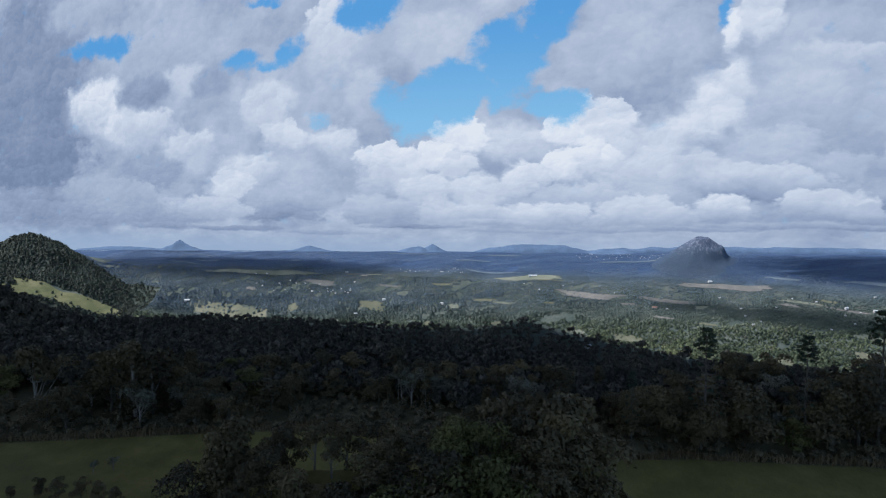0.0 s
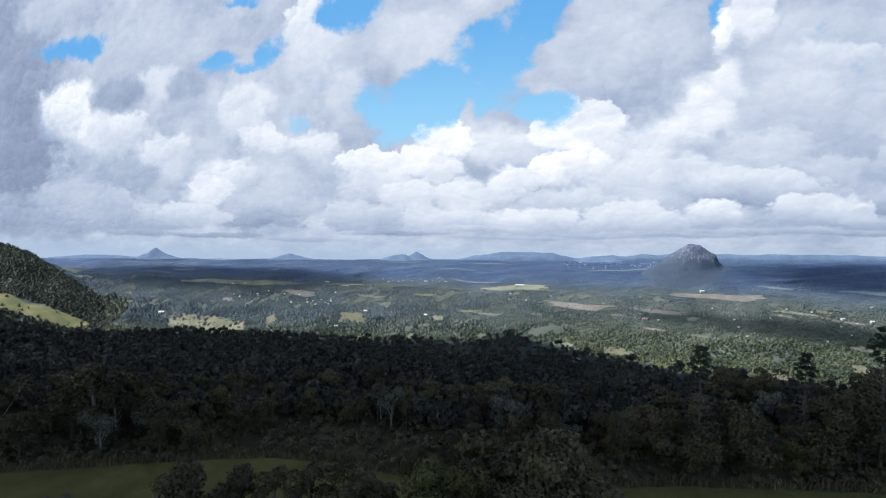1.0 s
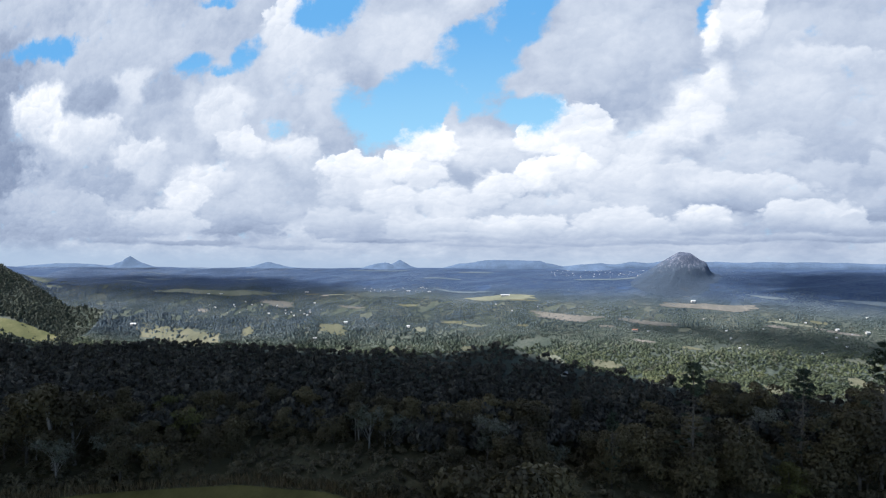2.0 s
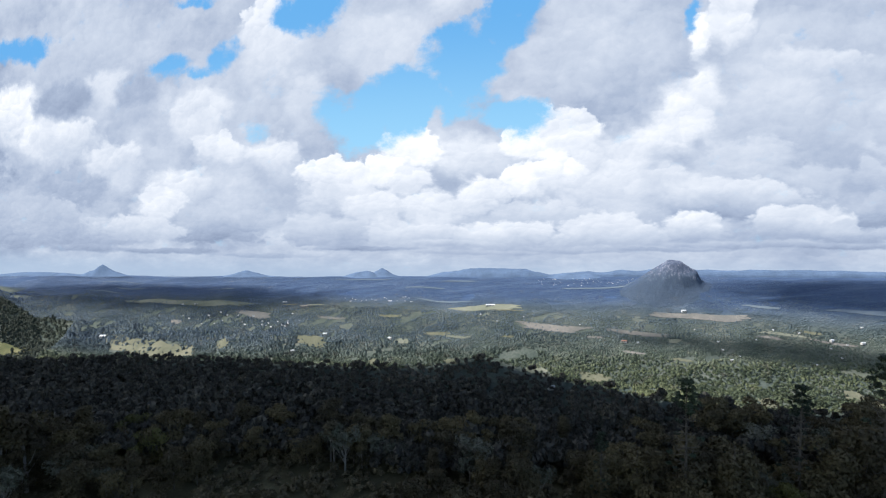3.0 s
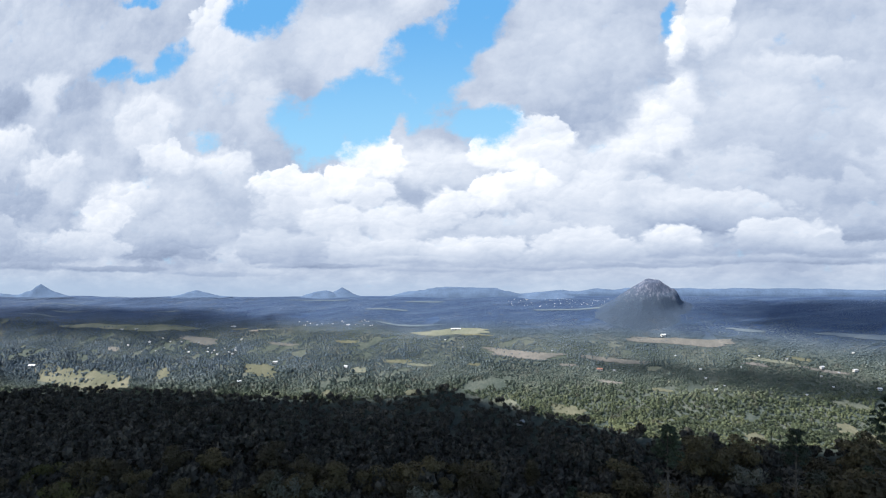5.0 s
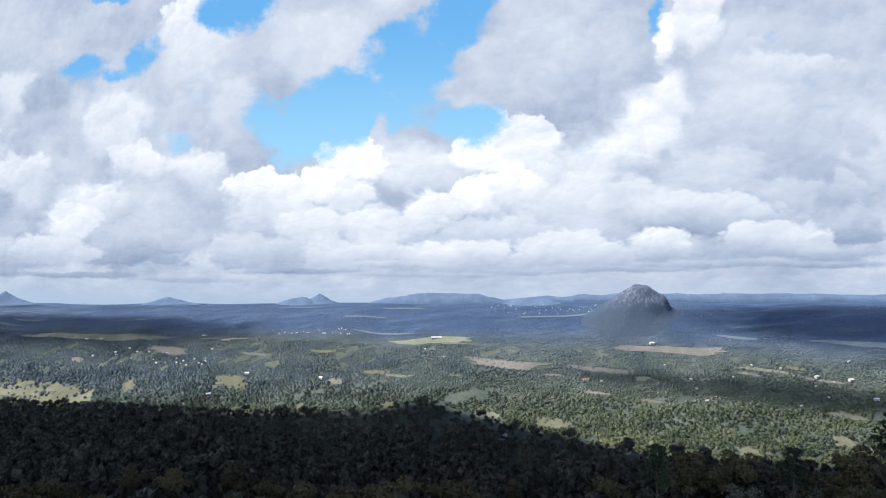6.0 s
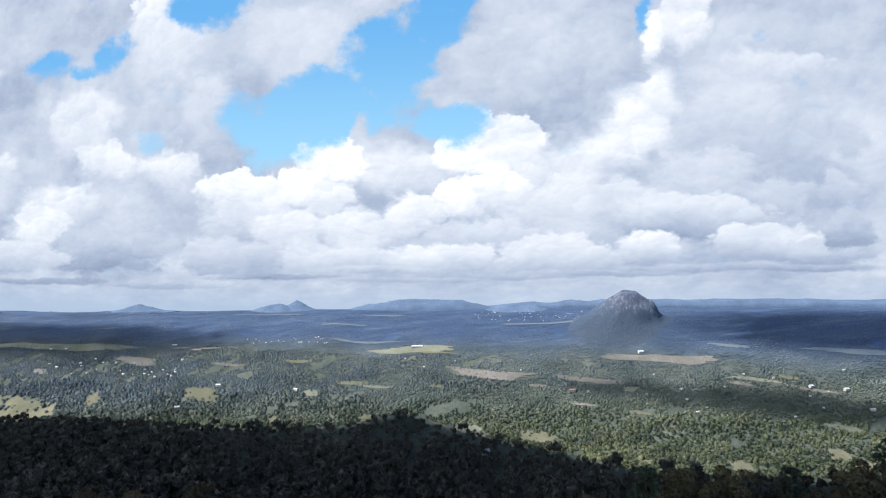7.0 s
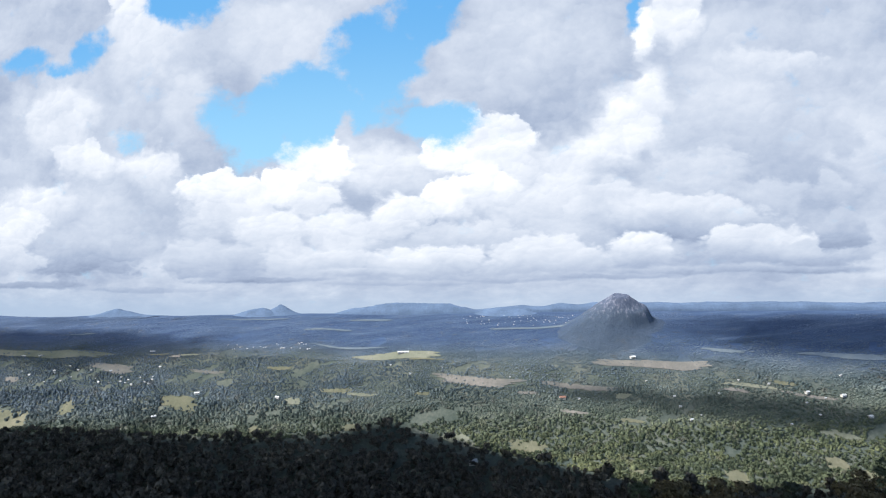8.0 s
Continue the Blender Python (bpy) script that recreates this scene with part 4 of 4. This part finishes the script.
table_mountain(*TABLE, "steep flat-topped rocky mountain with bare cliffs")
mountain_scrub()
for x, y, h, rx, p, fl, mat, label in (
    (-330, 407, 9.5, 30, 1.7, 0.0, M_HAZEBLUE, "blue cone-shaped mountain on the horizon"),
    (-400, 420, 3, 60, 0.8, 0.2, M_HAZEBLUE, "low wooded hills on the horizon"),
    (-194, 381, 4.5, 28, 1.8, 0.05, M_HAZEBLUE, "small faint peak on the horizon"),
    (-100, 363, 4, 17, 1.0, 0.2, M_HAZEBLUE, "low twin peak on the horizon"),
    (-87, 362, 6, 17, 1.7, 0.03, M_HAZEBLUE, "pointed twin peak on the horizon"),
    (-12, 350, 6, 44, 0.7, 0.35, M_HAZEBLUE, "long blue flat-topped range on the horizon"),
    (40, 336, 3.4, 18, 0.9, 0.2, M_HAZEBLUE, "low hill dotted with town houses"),
    (140, 330, 5, 130, 0.5, 0.5, M_HAZEBLUE, "long pale blue range on the horizon"),
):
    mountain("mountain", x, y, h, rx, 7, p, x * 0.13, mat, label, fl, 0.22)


# ---- tall grass along the lawn ----
def tall_grass():
    rng = np.random.RandomState(14)
    n = 9000
    x = rng.uniform(-330, 170, n)
    y = np.interp(x, LAWN_X, LAWN_Y) + rng.uniform(0.5, 9.0, n) * (0.6 + 0.5 * waves(x, 3.0, 30, 12))
    z = height(x, y)
    h = rng.uniform(1.0, 3.2, n)
    a, lean = rng.uniform(0, 6.28, n), rng.normal(size=(n, 2)) * 0.5
    w = rng.uniform(0.12, 0.35, n)
    base = np.stack([x, y, z], -1)
    side = np.stack([np.cos(a) * w, np.sin(a) * w, np.zeros(n)], -1)
    tip = base + np.column_stack([lean, h])
    v = np.stack([base - side, base + side, tip], 1).reshape(-1, 3)
    ob = new("tall_grass", mesh_of("tall_grass", v, np.arange(3 * n).reshape(-1, 3), M_REED))
    tagged(ob, "tall dry brown grass along the lawn edge", "grass", kind="stuff")


M_REED = foliage("reed", (0.05, 0.036, 0.018), (0.1, 0.075, 0.038), (0.16, 0.122, 0.066))
tall_grass()


def undergrowth():
    rng = np.random.RandomState(18)
    n = 1500
    x = rng.uniform(-330, 175, n)
    y = np.interp(x, LAWN_X, LAWN_Y) + 3 + rng.uniform(0, 42, n)
    size = rng.uniform(1.6, 4.6, n)
    forest("undergrowth", x, y, size * rng.uniform(0.7, 1.3, n), size, clump_templates(131, 5, 1, 1, 60, 0.14), 19, M_LEAF_SCRUB, "brown and olive scrub below the forest edge", "scrub")


M_LEAF_SCRUB = foliage("leaf_scrub", (0.026, 0.022, 0.012), (0.06, 0.05, 0.026), (0.12, 0.1, 0.055))
undergrowth()


# ---- houses ----
M_WALL = plain("weatherboard", (0.36, 0.35, 0.33), 0.15, 2.0)
M_ROOF_WHITE = plain("white_roof", (0.36, 0.37, 0.38), 0.1, 1.5, 0.5, 0.4)
M_ROOF_RED = plain("red_roof", (0.22, 0.12, 0.09), 0.2, 1.5)
M_ROOF_GREY = plain("grey_roof", (0.28, 0.3, 0.32), 0.2, 1.5, 0.5, 0.4)
M_PANE = plain("window_glass", (0.03, 0.04, 0.05), 0.1, 1.0, 0.1, 0.6)
M_DOOR = plain("door_paint", (0.12, 0.09, 0.07), 0.2, 2.0)


def slab(bm, x0, x1, y0, y1, z0, z1):
    v = [bm.verts.new((x, y, z)) for z in (z0, z1) for y in (y0, y1) for x in (x0, x1)]
    for f in ((0, 2, 3, 1), (4, 5, 7, 6), (0, 1, 5, 4), (1, 3, 7, 5), (3, 2, 6, 7), (2, 0, 4, 6)):
        bm.faces.new([v[i] for i in f])


def house(w, d, h, roof_material, label):
    """A small gabled house: walls up to the gables, an overhanging roof, windows and a door."""
    root = new("house")
    bm = bmesh.new()
    rise = d * 0.32
    v = [bm.verts.new(p) for p in ((-w / 2, -d / 2, -0.8), (w / 2, -d / 2, -0.8), (w / 2, d / 2, -0.8), (-w / 2, d / 2, -0.8),
                                  (-w / 2, -d / 2, h), (w / 2, -d / 2, h), (w / 2, d / 2, h), (-w / 2, d / 2, h), (-w / 2, 0, h + rise), (w / 2, 0, h + rise))]
    for f in ((0, 1, 5, 4), (2, 3, 7, 6), (1, 2, 6, 9, 5), (3, 0, 4, 8, 7), (0, 3, 2, 1)):
        bm.faces.new([v[i] for i in f])
    part("wall", bm, M_WALL, root)
    bm = bmesh.new()
    o, t = d * 0.09, 0.12
    for sgn in (-1, 1):
        y0, z0, z1 = sgn * (d / 2 + o), h - o * 0.64, h + rise
        q = [bm.verts.new(p) for p in ((-w / 2 - o, y0, z0), (w / 2 + o, y0, z0), (w / 2 + o, 0, z1), (-w / 2 - o, 0, z1),
                                      (-w / 2 - o, y0, z0 + t), (w / 2 + o, y0, z0 + t), (w / 2 + o, 0, z1 + t), (-w / 2 - o, 0, z1 + t))]
        for f in ((0, 3, 2, 1), (4, 5, 6, 7), (0, 1, 5, 4), (1, 2, 6, 5), (3, 0, 4, 7)):
            bm.faces.new([q[i] for i in f])
    part("roof", bm, roof_material, root)
    for k in range(3):
        x = w * (-0.32 + 0.32 * k)
        bm = bmesh.new()
        if k == 1:
            slab(bm, x - w * 0.05, x + w * 0.05, -d / 2 - 0.04, -d / 2 + 0.02, 0, h * 0.8)
            part("door", bm, M_DOOR, root)
        else:
            slab(bm, x - w * 0.08, x + w * 0.08, -d / 2 - 0.04, -d / 2 + 0.02, h * 0.35, h * 0.8)
            part("window", bm, M_PANE, root)
    return tagged(root, label, "house", "houses in the valley")


def settle(ob, x, y, turn, size):
    ob.location, ob.rotation_euler, ob.scale = (x, y, ground_z(x, y) + 0.15), (0, 0, turn), (size * 0.78, size * 0.78, size * 0.78)


WHITE = house(5.0, 3.0, 1.5, M_ROOF_WHITE, "small white-roofed house among valley trees")
GREYH = house(4.5, 3.0, 1.5, M_ROOF_GREY, "small grey-roofed house among valley trees")
REDH = house(6.0, 3.0, 1.4, M_ROOF_RED, "long red-roofed house among valley trees")
SHED = house(11.0, 2.6, 1.0, M_ROOF_WHITE, "long white farm shed on open pasture")
first = set()


def build_at(proto, x, y, turn, size):
    if proto.name in first:
        ob = copy_thing(proto, pose(x, y, 0))
    else:
        first.add(proto.name)
        ob = proto
    settle(ob, x, y, turn, size)


for proto, x, y, turn, size in (
    (WHITE, -268, 326, 0.2, 0.9), (WHITE, -108.8, 304.4, 0.1, 0.55), (WHITE, -68, 297, -0.4, 0.5), (SHED, -10.8, 305.6, 0.08, 0.6), (WHITE, 90.5, 286.8, 0.2, 0.55),
    (REDH, 58.6, 278.2, 0.0, 0.55), (WHITE, 152.5, 267.2, 0.5, 0.5), (WHITE, 165, 265, 0.3, 0.5), (WHITE, 171.5, 259.6, 0.1, 0.45), (WHITE, -126.7, 298.8, 0.6, 0.55),
    (WHITE, 107, 266, 0.2, 0.35), (GREYH, 20.4, 262, 0.3, 0.9), (SHED, -143, 328, 0.1, 0.3), (SHED, -72, 318, 0.1, 0.25), (SHED, -218, 336.5, 0.0, 0.25), (SHED, -208, 335.5, 0.2, 0.25),
    (GREYH, -279, 206, 0.4, 1.5), (WHITE, -274, 203, 0.2, 1.3), (WHITE, -248, 209, 0.7, 1.3),
):
    build_at(proto, x, y, turn, size)
rng = np.random.RandomState(33)
for i in range(26):
    x = rng.uniform(-215, -125)
    y = rng.uniform(285, 293) - 0.19 * x
    build_at((WHITE, GREYH, WHITE)[i % 3], x, y, rng.uniform(-0.6, 0.6), rng.uniform(0.18, 0.34))
for i in range(22):
    x = rng.uniform(-110, -50)
    y = rng.uniform(303, 308) - 0.19 * x
    build_at((WHITE, GREYH)[i % 2], x, y, rng.uniform(-0.6, 0.6), rng.uniform(0.1, 0.2))
for i in range(18):
    x = rng.uniform(-20, 170)
    y = rng.uniform(287, 303) - 0.19 * x
    build_at((WHITE, GREYH)[i % 2], x, y, rng.uniform(-0.6, 0.6), rng.uniform(0.15, 0.27))
for i in range(55):
    x = rng.uniform(18, 74)
    y = rng.uniform(326, 338) - 0.19 * x
    build_at((WHITE, GREYH)[i % 2], x, y, rng.uniform(-0.6, 0.6), rng.uniform(0.06, 0.14))
